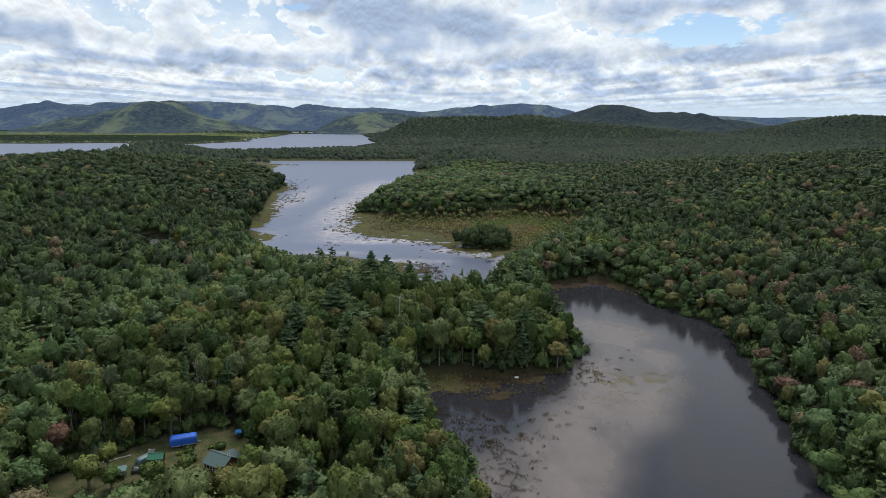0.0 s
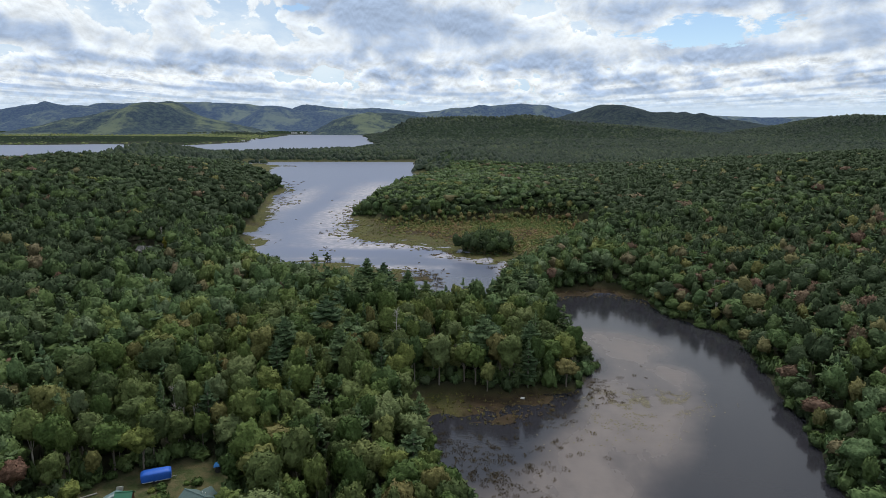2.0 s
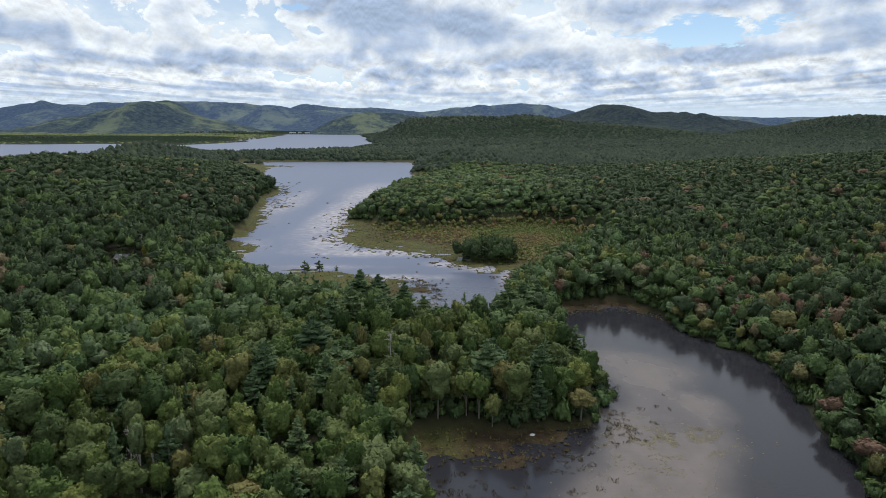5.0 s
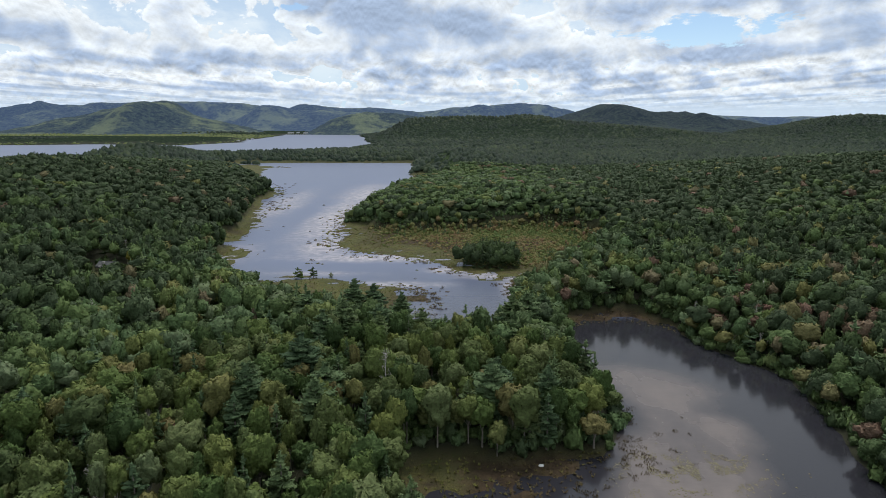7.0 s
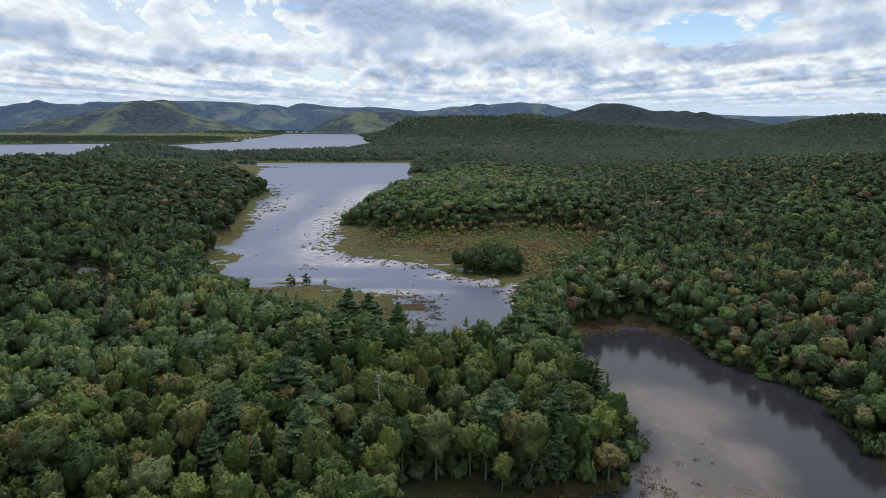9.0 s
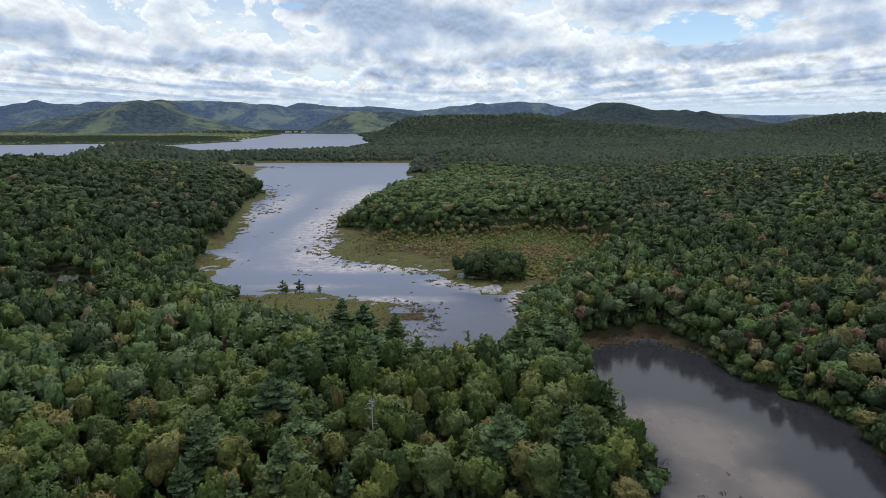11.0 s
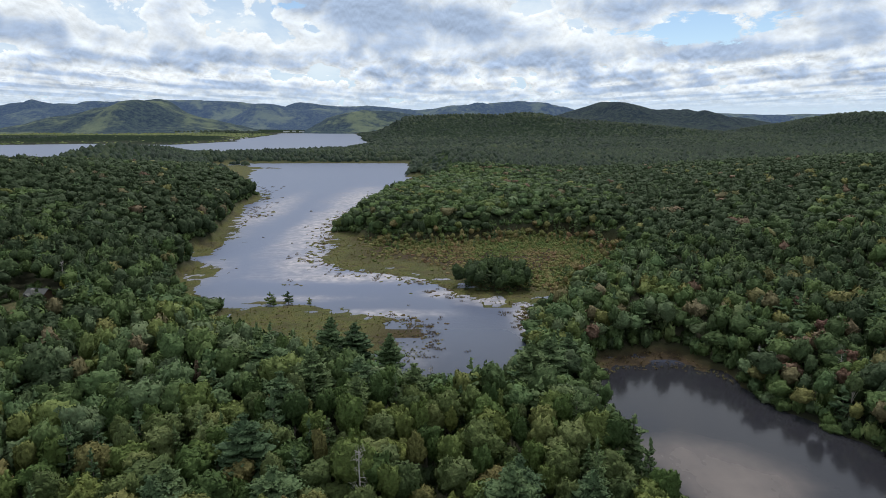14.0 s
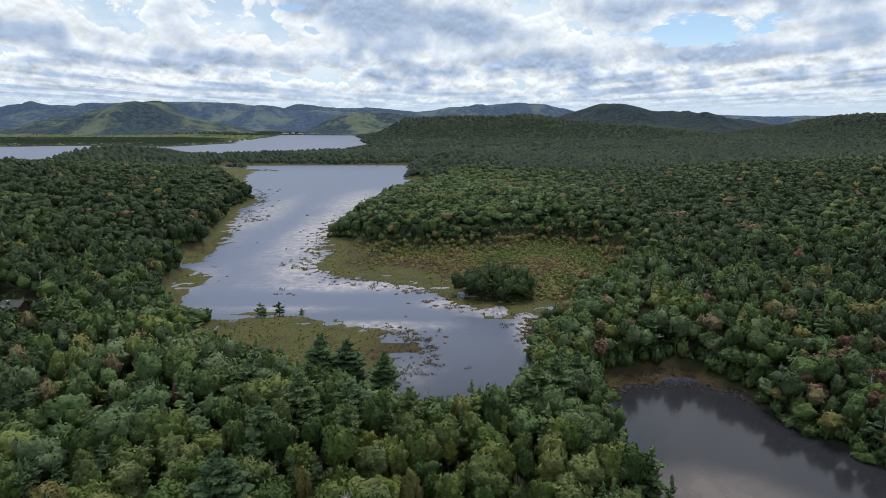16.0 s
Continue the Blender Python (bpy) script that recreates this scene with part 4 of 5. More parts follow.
NEAR_TEMPL = [broadleaf(200 + i, 13.0 + 1.4 * (i % 3), 4.1 + 0.5 * (i % 4), 210, 0.54, 24 + i % 6, 0.30)[0] for i in range(8)]
B_TEMPL = [broadleaf(210 + i, 14.0, 4.5 + 0.3 * (i % 3), 130, 0.64, 15 + i % 4, 0.34, 3, 2, -0.5)[0] for i in range(10)]
C_TEMPL = [broadleaf(220 + i, 14.0, 4.9, 44, 0.85, 12 + i % 4, 0.42, 3, 2, -0.3)[0] for i in range(10)]
EDGE_TEMPL = [broadleaf(230 + i, 14.0, 4.6, 80, 0.80, 14 + i % 4, 0.03, 3, 2, -0.9)[0] for i in range(5)]
D_TEMPL = [broadleaf(225 + i, 14.0, 5.0, 12, 0.95, 9 + i % 3, 0.46, 3, 2, -0.05)[0] for i in range(8)]
PB_TEMPL = [pine(240 + i, 14.5, 3.3, 6, 5, 4, 0.50)[0] for i in range(3)]
PC_TEMPL = [pine(250 + i, 13.0, 4.0, 4, 4, 0)[0] for i in range(3)]

is_pine = roll[rest] < 0.10
r1, r2 = rest[~is_pine], rest[is_pine]
bank = (0.6 + 0.4 * np.clip(sd / 9, 0, 1)) * thin_edge(sx, sy)
for zone, templ, name in ((r1[sy[r1] < 285], NEAR_TEMPL, "broadleaf_woodland"), (r1[sy[r1] >= 285], B_TEMPL, "broadleaf_woodland")):
    k = len(zone)
    Wood(templ).plant(sx[zone], sy[zone], gz[zone] - 0.5, rng.choice((0.52, 0.66, 0.80, 0.92, 1.10), k) * rng.uniform(0.92, 1.08, k), bank[zone] * rng.uniform(0.68, 1.18, k), tint_of(sx[zone], sy[zone], rng), rng).done(
        name, [M_WOOD], "mixed green broadleaf woodland round the water", "woodland")
Wood(PB_TEMPL).plant(sx[r2], sy[r2], gz[r2] - 0.5, rng.uniform(0.8, 1.2, len(r2)), bank[r2] * rng.uniform(0.85, 1.25, len(r2)), rng.random(len(r2)), rng).done(
    "conifer_woodland", [M_PINEWOOD], "dark blue-green conifers scattered in the woodland", "woodland")

mx, my = scatter(-700, 700, 420, 900, 6.9, rng)
mx, my, md = wooded(mx, my, 0.5)
mz, mb = ground_z(mx, my), (0.6 + 0.4 * np.clip(md / 10, 0, 1)) * thin_edge(mx, my)
pk = rng.random(len(mx)) < 0.03
q = ~pk
open_near = np.maximum(inside_of(MARSHES, mx, my, 24), np.clip(1.2 - md / 9, 0, 1)) > 0.1
wide = np.clip(rng.normal(1.02, 0.17, len(mx)), 0.65, 1.45)
high = mb * np.clip(rng.normal(0.94, 0.085, len(mx)), 0.7, 1.2)
tints = tint_of(mx, my, rng)
woods = Wood(C_TEMPL + EDGE_TEMPL + D_TEMPL)
for templ, some in ((range(10), q & ~open_near & (my < 620)), (range(10, 15), q & open_near), (range(15, 23), q & ~open_near & (my >= 620))):
    woods.plant(mx[some], my[some], mz[some] - 0.5, wide[some], high[some], tints[some], rng, templ)
woods.done("hillside_woodland", [M_WOOD], "green broadleaf woodland on the hillsides", "woodland")
Wood(PC_TEMPL).plant(mx[pk], my[pk], mz[pk] - 0.5, rng.uniform(0.9, 1.3, pk.sum()), mb[pk] * rng.uniform(0.9, 1.25, pk.sum()), rng.random(pk.sum()), rng).done(
    "hillside_conifers", [M_PINEWOOD], "dark conifers scattered on the hillsides", "woodland")


def dome(seed, sides=5):
    """A rough tree crown for the far woods."""
    r = np.random.default_rng(seed)
    a = np.arange(sides) * 2 * np.pi / sides
    low = np.stack([np.cos(a), np.sin(a), np.full(sides, 0.12)], -1) * r.uniform(0.85, 1.15, (sides, 1))
    high = np.stack([np.cos(a + 0.4) * 0.72, np.sin(a + 0.4) * 0.70, np.full(sides, 0.74)], -1) * r.uniform(0.85, 1.12, (sides, 1))
    h = Heap()
    j = np.arange(sides)
    k = (j + 1) % sides
    v = np.concatenate([low, high, [(r.normal() * 0.1, r.normal() * 0.1, 1.0)]])
    h.add(v, np.concatenate([np.stack([j, k, sides + j], -1), np.stack([k, sides + k, sides + j], -1), np.stack([sides + j, sides + k, np.full(sides, 2 * sides)], -1)]))
    return h


DOMES = [dome(300 + i) for i in range(5)]
for y0, y1, step, rad, tall, name in ((900, 1500, 7.9, 5.6, 13, "lakeside_forest"), (1500, 3000, 15.0, 7.4, 13, "far_forest")):
    fx, fy = scatter(-0.80 * y1, 0.80 * y1, y0, y1, step, rng)
    fx, fy, fd = wooded(fx, fy, 4)
    scrub = (fx < -0.17 * fy) & (fy > 1900) & (vnoise(fx, fy, 240, 44) > 0.22)
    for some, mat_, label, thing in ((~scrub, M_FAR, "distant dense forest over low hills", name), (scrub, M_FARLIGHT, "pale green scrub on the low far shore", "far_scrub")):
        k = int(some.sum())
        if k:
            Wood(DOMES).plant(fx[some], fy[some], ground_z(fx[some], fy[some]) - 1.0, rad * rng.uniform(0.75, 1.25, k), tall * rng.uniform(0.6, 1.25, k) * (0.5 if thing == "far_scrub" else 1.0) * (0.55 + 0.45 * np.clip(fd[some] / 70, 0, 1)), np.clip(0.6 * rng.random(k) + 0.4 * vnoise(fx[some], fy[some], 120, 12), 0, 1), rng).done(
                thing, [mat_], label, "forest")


# ---- marsh plants, shrubs and undergrowth ----
def bush(seed, leaves=44, size=0.27, level=1):
    """A low rounded shrub with leaf sprays."""
    r = np.random.default_rng(seed)
    h = Heap()
    iv, jf = ICOS[level]
    h.add(iv * r.uniform(0.75, 1.05, (len(iv), 1)) * (1, 1, 0.62) + (0, 0, 0.42), jf)
    n = unit(r.normal(size=(leaves, 3)) + (0, 0, 0.5))
    p, q = leaf_quads(n * (1, 1, 0.65) * r.uniform(0.85, 1.15, (leaves, 1)) + (0, 0, 0.45), unit(n + 0.5 * r.normal(size=n.shape)), size, r, 3)
    return h.add(p, q)


def tuft(seed, blades=7):
    """A sedge tussock: narrow blades leaning outwards."""
    r = np.random.default_rng(seed)
    a = r.uniform(0, 6.28, blades)
    o = np.stack([np.cos(a), np.sin(a), 0 * a], -1)
    w = np.stack([-np.sin(a), np.cos(a), 0 * a], -1) * 0.22
    tip = o * r.uniform(0.5, 1.0, (blades, 1)) + np.stack([0 * a, 0 * a, r.uniform(0.6, 1.1, blades)], -1)
    v = np.stack([o * 0.12 - w, o * 0.12 + w, tip], 1).reshape(-1, 3)
    return Heap().add(v, np.arange(3 * blades).reshape(-1, 3))


def reeds(seed, stalks=26):
    """A loose clump of thin upright reeds."""
    r = np.random.default_rng(seed)
    a, q = r.uniform(0, 6.28, stalks), np.sqrt(r.random(stalks))
    o = np.stack([np.cos(a) * q, np.sin(a) * q * 0.7, 0 * a], -1)
    w = unit(r.normal(size=(stalks, 3)) * (1, 1, 0)) * 0.07
    tip = o + np.stack([r.normal(size=stalks) * 0.15, r.normal(size=stalks) * 0.15, r.uniform(0.6, 1.2, stalks)], -1)
    return Heap().add(np.stack([o - w, o + w, tip], 1).reshape(-1, 3), np.arange(3 * stalks).reshape(-1, 3))


REEDS = [reeds(450 + i) for i in range(6)]
BUSHES, TUFTS = [bush(400 + i) for i in range(6)], [tuft(420 + i) for i in range(6)]

# young growth between the trees
yx, yy = scatter(-230, 230, 95, 330, 7.4, rng)
yx, yy, yd = wooded(yx, yy, 1.0)
k = len(yx)
Wood(BUSHES).plant(yx, yy, ground_z(yx, yy) - 0.2, rng.uniform(1.6, 2.8, k), rng.uniform(3.0, 6.5, k), np.clip(rng.normal(0.25, 0.2, k), 0, 0.8), rng).done(
    "young_growth", [M_WOOD], "saplings and bushes under the trees", "saplings")

# undergrowth along the edges of the wood
ux, uy = scatter(-330, 260, 95, 760, 3.1, rng)
keep = np.abs(ux) < 0.72 * uy + 10
ux, uy = ux[keep], uy[keep]
ud, um, uw = shore(ux, uy), inside_of(MARSHES, ux, uy, 22), inside_of(YARDS, ux, uy, 9)
edge = (ud > -0.2) & ((uy < 420) | (ux < 130)) & ((uy < 600) | (um > 0.02)) & (((um > 0.02) & (um < 0.45)) | ((uw > 0.02) & (uw < 0.40)) | ((ud < 5) & (um < 0.1)))
ux, uy, k = ux[edge], uy[edge], int(edge.sum())
Wood(BUSHES).plant(ux, uy, ground_z(ux, uy) - 0.2, rng.uniform(1.2, 2.4, k), rng.uniform(1.6, 4.2, k), np.clip(rng.normal(0.3, 0.2, k), 0, 0.8), rng).done(
    "undergrowth", [M_WOOD], "dense green shrubs along the edges of the wood", "shrubs")

# heath of the eastern bog: low olive and brown shrubs, higher towards the wood, then saplings
bx, by = scatter(-85, 130, 365, 560, 2.3, rng)
bd, bi, deep_in = shore(bx, by), inside_of([MARSH_EAST], bx, by, 4), inside_of([MARSH_EAST], bx, by, 90)
rear = np.clip((1.0 - deep_in) * 2, 0, 1) * np.clip((bd - 14) / 20, 0, 1)
thick = np.clip((bd - 12) / 45, 0, 1) * (0.10 + 1.0 * vnoise(bx, by, 15, 14)) * np.clip((bx + 75) / 60, 0.25, 1)
pick = (bi > 0.5) & (bd > 5) & (rng.random(len(bx)) < thick * (1.3 + np.clip(bx / 40, 0, 1)) + 0.4 * rear)
bx, by, rear, k = bx[pick], by[pick], rear[pick], int(pick.sum())
Wood([bush(410 + i, 16, 0.40) for i in range(6)]).plant(bx, by, ground_z(bx, by) - 0.1, rng.uniform(0.5, 1.5, k) + 0.7 * rear, rng.uniform(0.3, 1.1, k) + 2.6 * rear * rng.random(k), np.clip(0.6 * rng.random(k) + 0.7 * vnoise(bx, by, 25, 15) - 0.15, 0, 1), rng).done(
    "bog_shrubs", [M_SHRUB], "low olive and tan bog shrubs", "shrubs")
bx, by = scatter(-85, 135, 380, 560, 4.3, rng)
bd, bi, deep_in = shore(bx, by), inside_of([MARSH_EAST], bx, by, 4), inside_of([MARSH_EAST], bx, by, 70)
rear = np.clip((1.0 - deep_in) * 2, 0, 1) * np.clip((bd - 16) / 20, 0, 1)
pick = (bi > 0.3) & (bd > 14) & (rng.random(len(bx)) < 0.10 + 1.1 * rear - 0.4 * vnoise(bx, by, 18, 31))
bx, by, rear, k = bx[pick], by[pick], rear[pick], int(pick.sum())
cone = rng.random(k) < 0.45
grow = 0.16 + 0.50 * rear * rng.uniform(0.5, 1.1, k)
for some, templ, mat_, name in ((cone, PB_TEMPL, M_PINEWOOD, "bog_conifers"), (~cone, B_TEMPL, M_SHRUB, "bog_saplings")):
    Wood(templ).plant(bx[some], by[some], ground_z(bx[some], by[some]) - 0.3, grow[some] * 0.85, grow[some] * rng.uniform(0.85, 1.2, int(some.sum())), np.clip(0.75 * rng.random(int(some.sum())) + 0.3 * np.clip(bx[some] / 80, 0, 1), 0, 1), rng).done(
        name, [mat_], "young conifers growing into the bog" if name == "bog_conifers" else "olive and tan saplings at the back of the bog", "saplings")

# the clump of trees that stands alone in the bog
ca, cr = rng.uniform(0, 6.28, 76), np.sqrt(rng.random(76))
cx, cy = 26 + 19 * cr * np.cos(ca), 394 + 13 * cr * np.sin(ca)
tall = (1.62 - 0.6 * cr) * rng.uniform(0.75, 1.0, 76)
Wood(NEAR_TEMPL + PB_TEMPL).plant(cx, cy, ground_z(cx, cy) - 1.8, rng.uniform(0.5, 0.85, 76), tall * 0.88, rng.uniform(0.0, 0.22, 76), rng).done(
    "bog_thicket", [M_WOOD], "dark green thicket of small trees in the bog", "thicket")

# sedge tussocks over the marshes and in the shallows
tx, ty = scatter(-150, 110, 160, 560, 1.7, rng, 0.5)
td, ti = shore(tx, ty), inside_of([BOG_POND, BOG_HEAD, SPIT, PENINSULA, MARSH_EAST, SHORE_WEST], tx, ty, 3)
pick = (ti > 0.5) & (td > -1.0) & (rng.random(len(tx)) < 0.08 + 0.55 * vnoise(tx, ty, 8, 16) + 0.45 * (ty < 310) * (tx > -20))
tx, ty, k = tx[pick], ty[pick], int(pick.sum())
pe = inside_of([BOG_POND, BOG_HEAD], tx, ty, 5) * np.clip((tx - 2) / 12, 0.1, 1)
tint = np.clip(0.40 * vnoise(tx, ty, 16, 17) + 0.25 * rng.random(k) - 0.1 + 0.5 * pe, 0, 1)
Wood(TUFTS).plant(tx, ty, np.maximum(ground_z(tx, ty), 0) - 0.05, rng.uniform(0.5, 1.15, k), rng.uniform(0.25, 0.75, k), tint, rng).done(
    "marsh_sedge", [M_SEDGE], "yellow-green and brown sedge tussocks of the marsh", "sedge")


def shallows(zones, count, lo, hi):
    """Places on the water, gathered round the zones."""
    out = []
    for zx, zy, wx, wy, n in zones:
        out.append(np.stack([rng.normal(zx, wx, n), rng.normal(zy, wy, n)], -1))
    p = np.concatenate(out)
    d = shore(p[:, 0], p[:, 1])
    return p[(d > lo) & (d < hi)]


w = shallows([(44, 194, 5, 6, 60), (47, 186, 5, 5, 20), (4, 160, 6, 6, 50), (8, 150, 6, 7, 70), (13, 139, 5, 8, 75), (15, 128, 4, 8, 50), (22, 158, 8, 8, 40), (30, 176, 6, 4, 30), (-10, 318, 7, 10, 60), (-22, 338, 10, 6, 40), (52, 205, 5, 12, 20), (34, 345, 4, 12, 60),
              (-20, 412, 25, 5, 24), (-66, 445, 8, 14, 20), (-74, 530, 4, 40, 30), (-64, 700, 6, 40, 20), (-162, 640, 4, 50, 40), (-186, 740, 6, 30, 30), (8, 380, 8, 6, 30), (-204, 800, 6, 30, 20)], 0, -40, -0.2)
k = len(w)
far_size = np.clip(w[:, 1] / 300, 0.75, 1.4)
Wood(REEDS).plant(w[:, 0], w[:, 1], np.zeros(k) - 0.1, far_size * rng.uniform(0.7, 2.0, k), np.minimum(far_size, 1.2) * rng.uniform(0.5, 0.9, k), rng.uniform(0.72, 1.0, k), rng).done(
    "reed_tussocks", [M_SEDGE], "brown reed tussocks standing in shallow water", "reeds")


# low mats of sedge and weed that lie in the lake's shallows
def weed_mat(seed):
    """A low, ragged cushion of plants on the water."""
    r = np.random.default_rng(seed)
    a = np.linspace(0, 6.283, 12, endpoint=False)
    rim = np.stack([np.cos(a), np.sin(a), 0 * a], -1) * r.uniform(0.55, 1.2, (12, 1))
    inner = rim * r.uniform(0.5, 0.75, (12, 1)) + np.stack([0 * a, 0 * a, r.uniform(0.5, 1.0, 12)], -1)
    j = np.arange(12)
    k = (j + 1) % 12
    h = Heap().add(np.concatenate([rim, inner, [(0, 0, 0.8)]]), np.concatenate([np.stack([j, k, 12 + j], -1), np.stack([k, 12 + k, 12 + j], -1), np.stack([12 + j, 12 + k, np.full(12, 24)], -1)]))
    t = tuft(seed, 9).arrays()
    return h.add(t[0] * (0.8, 0.8, 1.6), t[1].reshape(-1, 3))


MATS_WEST = [(-243, 855, 7, 20, 16), (-198, 765, 8, 16, 44), (-180, 725, 7, 12, 44), (-187, 698, 6, 10, 20), (-153, 615, 6, 18, 30), (-153, 560, 5, 12, 16), (-300, 1120, 26, 10, 44), (-262, 1106, 14, 6, 24)]
MATS_EAST = [(-30, 800, 7, 24, 40), (-48, 742, 8, 16, 40), (-70, 665, 6, 20, 26), (-82, 605, 5, 18, 40), (-82, 550, 6, 18, 40), (-76, 500, 6, 16, 50), (-70, 460, 7, 9, 50), (-56, 440, 8, 6, 50), (-35, 424, 10, 5, 50)]
MATS_SOUTH = [(-10, 404, 9, 4, 44), (10, 386, 8, 4, 44), (27, 388, 5, 4, 24), (-70, 397, 3, 1.6, 14), (-22, 342, 8, 5, 60), (-12, 332, 6, 6, 70), (-6, 321, 3, 5, 30), (36, 352, 3, 11, 56), (34, 336, 2, 6, 30)]
w = shallows(MATS_WEST + MATS_EAST + MATS_SOUTH, 0, -30, 1.5)
k = len(w)
far_size = np.clip(w[:, 1] / 330, 0.9, 2.4)
shade = np.where((w[:, 0] > -30) & (w[:, 1] < 350), rng.uniform(0.55, 1.0, k), rng.uniform(0.0, 1.0, k) ** 0.8)
Wood([weed_mat(460 + i) for i in range(6)]).plant(w[:, 0], w[:, 1], np.zeros(k) - 0.04, far_size * rng.uniform(0.35, 1.3, k) ** 1.3, rng.uniform(0.15, 0.34, k) * np.minimum(far_size, 1.6), shade, rng).done(
    "weed_mats", [M_SEDGE], "ragged mats of sedge and weed in the lake shallows", "weed")


# lily pads: thin notched leaves lying on the pond
def pad(seed):
    r = np.random.default_rng(seed)
    a = np.linspace(0.25, 6.03, 7)
    rim = np.stack([np.cos(a), np.sin(a), 0.004 + 0.014 * r.random(7)], -1) * (r.uniform(0.75, 1.15, (7, 1)) * (1, 1, 0) + (0, 0, 1))
    low = rim * (0.94, 0.94, 0) + (0, 0, -0.02)
    v = np.concatenate([[(0, 0, 0.004)], rim, low])
    j = np.arange(1, 7)
    return Heap().add(v, np.concatenate([np.stack([0 * j, j, j + 1], -1), np.stack([j, j + 7, j + 8], -1), np.stack([j, j + 8, j + 1], -1)]))


w = shallows([(52, 186, 5, 3, 700), (60, 182, 7, 4, 1000), (68, 187, 5, 4, 400), (45, 178, 6, 5, 300), (56, 172, 6, 6, 300), (42, 166, 7, 6, 200)], 0, -60, -2.5)
k = len(w)
clump = vnoise(w[:, 0], w[:, 1], 3.0, 41)
w = w[clump > 0.52]
k = len(w)
Wood([pad(440 + i) for i in range(5)]).plant(w[:, 0], w[:, 1], np.full(k, 0.02), rng.uniform(0.12, 0.30, k), np.ones(k), rng.uniform(0.0, 0.5, k), rng).done(
    "lily_pads", [M_PADS], "yellowish lily pads floating on the pond", "lily pads")


# ---- buildings and belongings ----
def box(bm, x0, x1, y0, y1, z0, z1, bevel=0.0):
    v = [bm.verts.new((x, y, z)) for z in (z0, z1) for x, y in ((x0, y0), (x1, y0), (x1, y1), (x0, y1))]
    f = [bm.faces.new([v[i] for i in q]) for q in ((3, 2, 1, 0), (4, 5, 6, 7), (0, 1, 5, 4), (1, 2, 6, 5), (2, 3, 7, 6), (3, 0, 4, 7))]
    if bevel:
        bmesh.ops.bevel(bm, geom=list({e for q in f for e in q.edges}), offset=bevel, segments=2, affect="EDGES")
    return bm


def boxed(x0, x1, y0, y1, z0, z1, bevel=0.0):
    return box(bmesh.new(), x0, x1, y0, y1, z0, z1, bevel)


def prism(pts, y0, y1):
    """A solid with the outline pts in x, z, from y0 to y1."""
    bm = bmesh.new()
    a = [bm.verts.new((x, y0, z)) for x, z in pts]
    b = [bm.verts.new((x, y1, z)) for x, z in pts]
    bm.faces.new(a)
    bm.faces.new(b[::-1])
    n = len(pts)
    for i in range(n):
        bm.faces.new((a[(i + 1) % n], a[i], b[i], b[(i + 1) % n]))
    bmesh.ops.recalc_face_normals(bm, faces=bm.faces)
    return bm


def rod(r, z0, z1, x=0.0, y=0.0, sides=10, lean=0.0):
    bm = bmesh.new()
    ring = [(math.cos(2 * math.pi * i / sides), math.sin(2 * math.pi * i / sides)) for i in range(sides)]
    a = [bm.verts.new((x + r * c, y + r * s, z0)) for c, s in ring]
    b = [bm.verts.new((x + r * c + lean, y + r * s, z1)) for c, s in ring]
    bm.faces.new(a[::-1])
    bm.faces.new(b)
    for i in range(sides):
        bm.faces.new((a[i], a[(i + 1) % sides], b[(i + 1) % sides], b[i]))
    return bm


def wheel_bm(r, w, x, y, z, sides=16):
    bm = bmesh.new()
    for y0, y1, rr in ((-w / 2, w / 2, r), (-w / 2 - 0.02, w / 2 + 0.02, r * 0.55)):
        a = [bm.verts.new((x + rr * math.cos(6.2832 * i / sides), y + y0, z + rr * math.sin(6.2832 * i / sides))) for i in range(sides)]
        b = [bm.verts.new((x + rr * math.cos(6.2832 * i / sides), y + y1, z + rr * math.sin(6.2832 * i / sides))) for i in range(sides)]
        bm.faces.new(a)
        bm.faces.new(b[::-1])
        for i in range(sides):
            bm.faces.new((a[(i + 1) % sides], a[i], b[i], b[(i + 1) % sides]))
    return bm


def draped(lx, ly, lz, seed, mat_round=0.35, cuts=9, sag=0.08):
    """A tarpaulin pulled over a long shape, with folds and a sagging top."""
    bm = bmesh.new()
    rr = random.Random(seed)
    rows = []
    prof = [(-1.04, 0.02), (-1.01, 0.35), (-1.0, 0.78), (-0.80, 0.97), (-0.35, 1.0 - sag), (0.0, 1.02), (0.35, 1.0 - sag), (0.80, 0.97), (1.0, 0.78), (1.01, 0.35), (1.04, 0.02)]
    for i in range(cuts + 1):
        f = i / cuts
        x = (f - 0.5) * lx
        end = 0.86 if i in (0, cuts) else 1.0
        rows.append([bm.verts.new((x + rr.uniform(-0.04, 0.04), p * ly / 2 * (0.97 if end < 1 else 1) + rr.uniform(-0.06, 0.06), max(0.02, q * lz * end + rr.uniform(-0.05, 0.05)))) for p, q in prof])
    for a, b in zip(rows, rows[1:]):
        for i in range(len(prof) - 1):
            bm.faces.new((a[i], a[i + 1], b[i + 1], b[i]))
    bm.faces.new(rows[0])
    bm.faces.new(rows[-1][::-1])
    bmesh.ops.recalc_face_normals(bm, faces=bm.faces)
    for f in bm.faces:
        f.smooth = True
    return bm


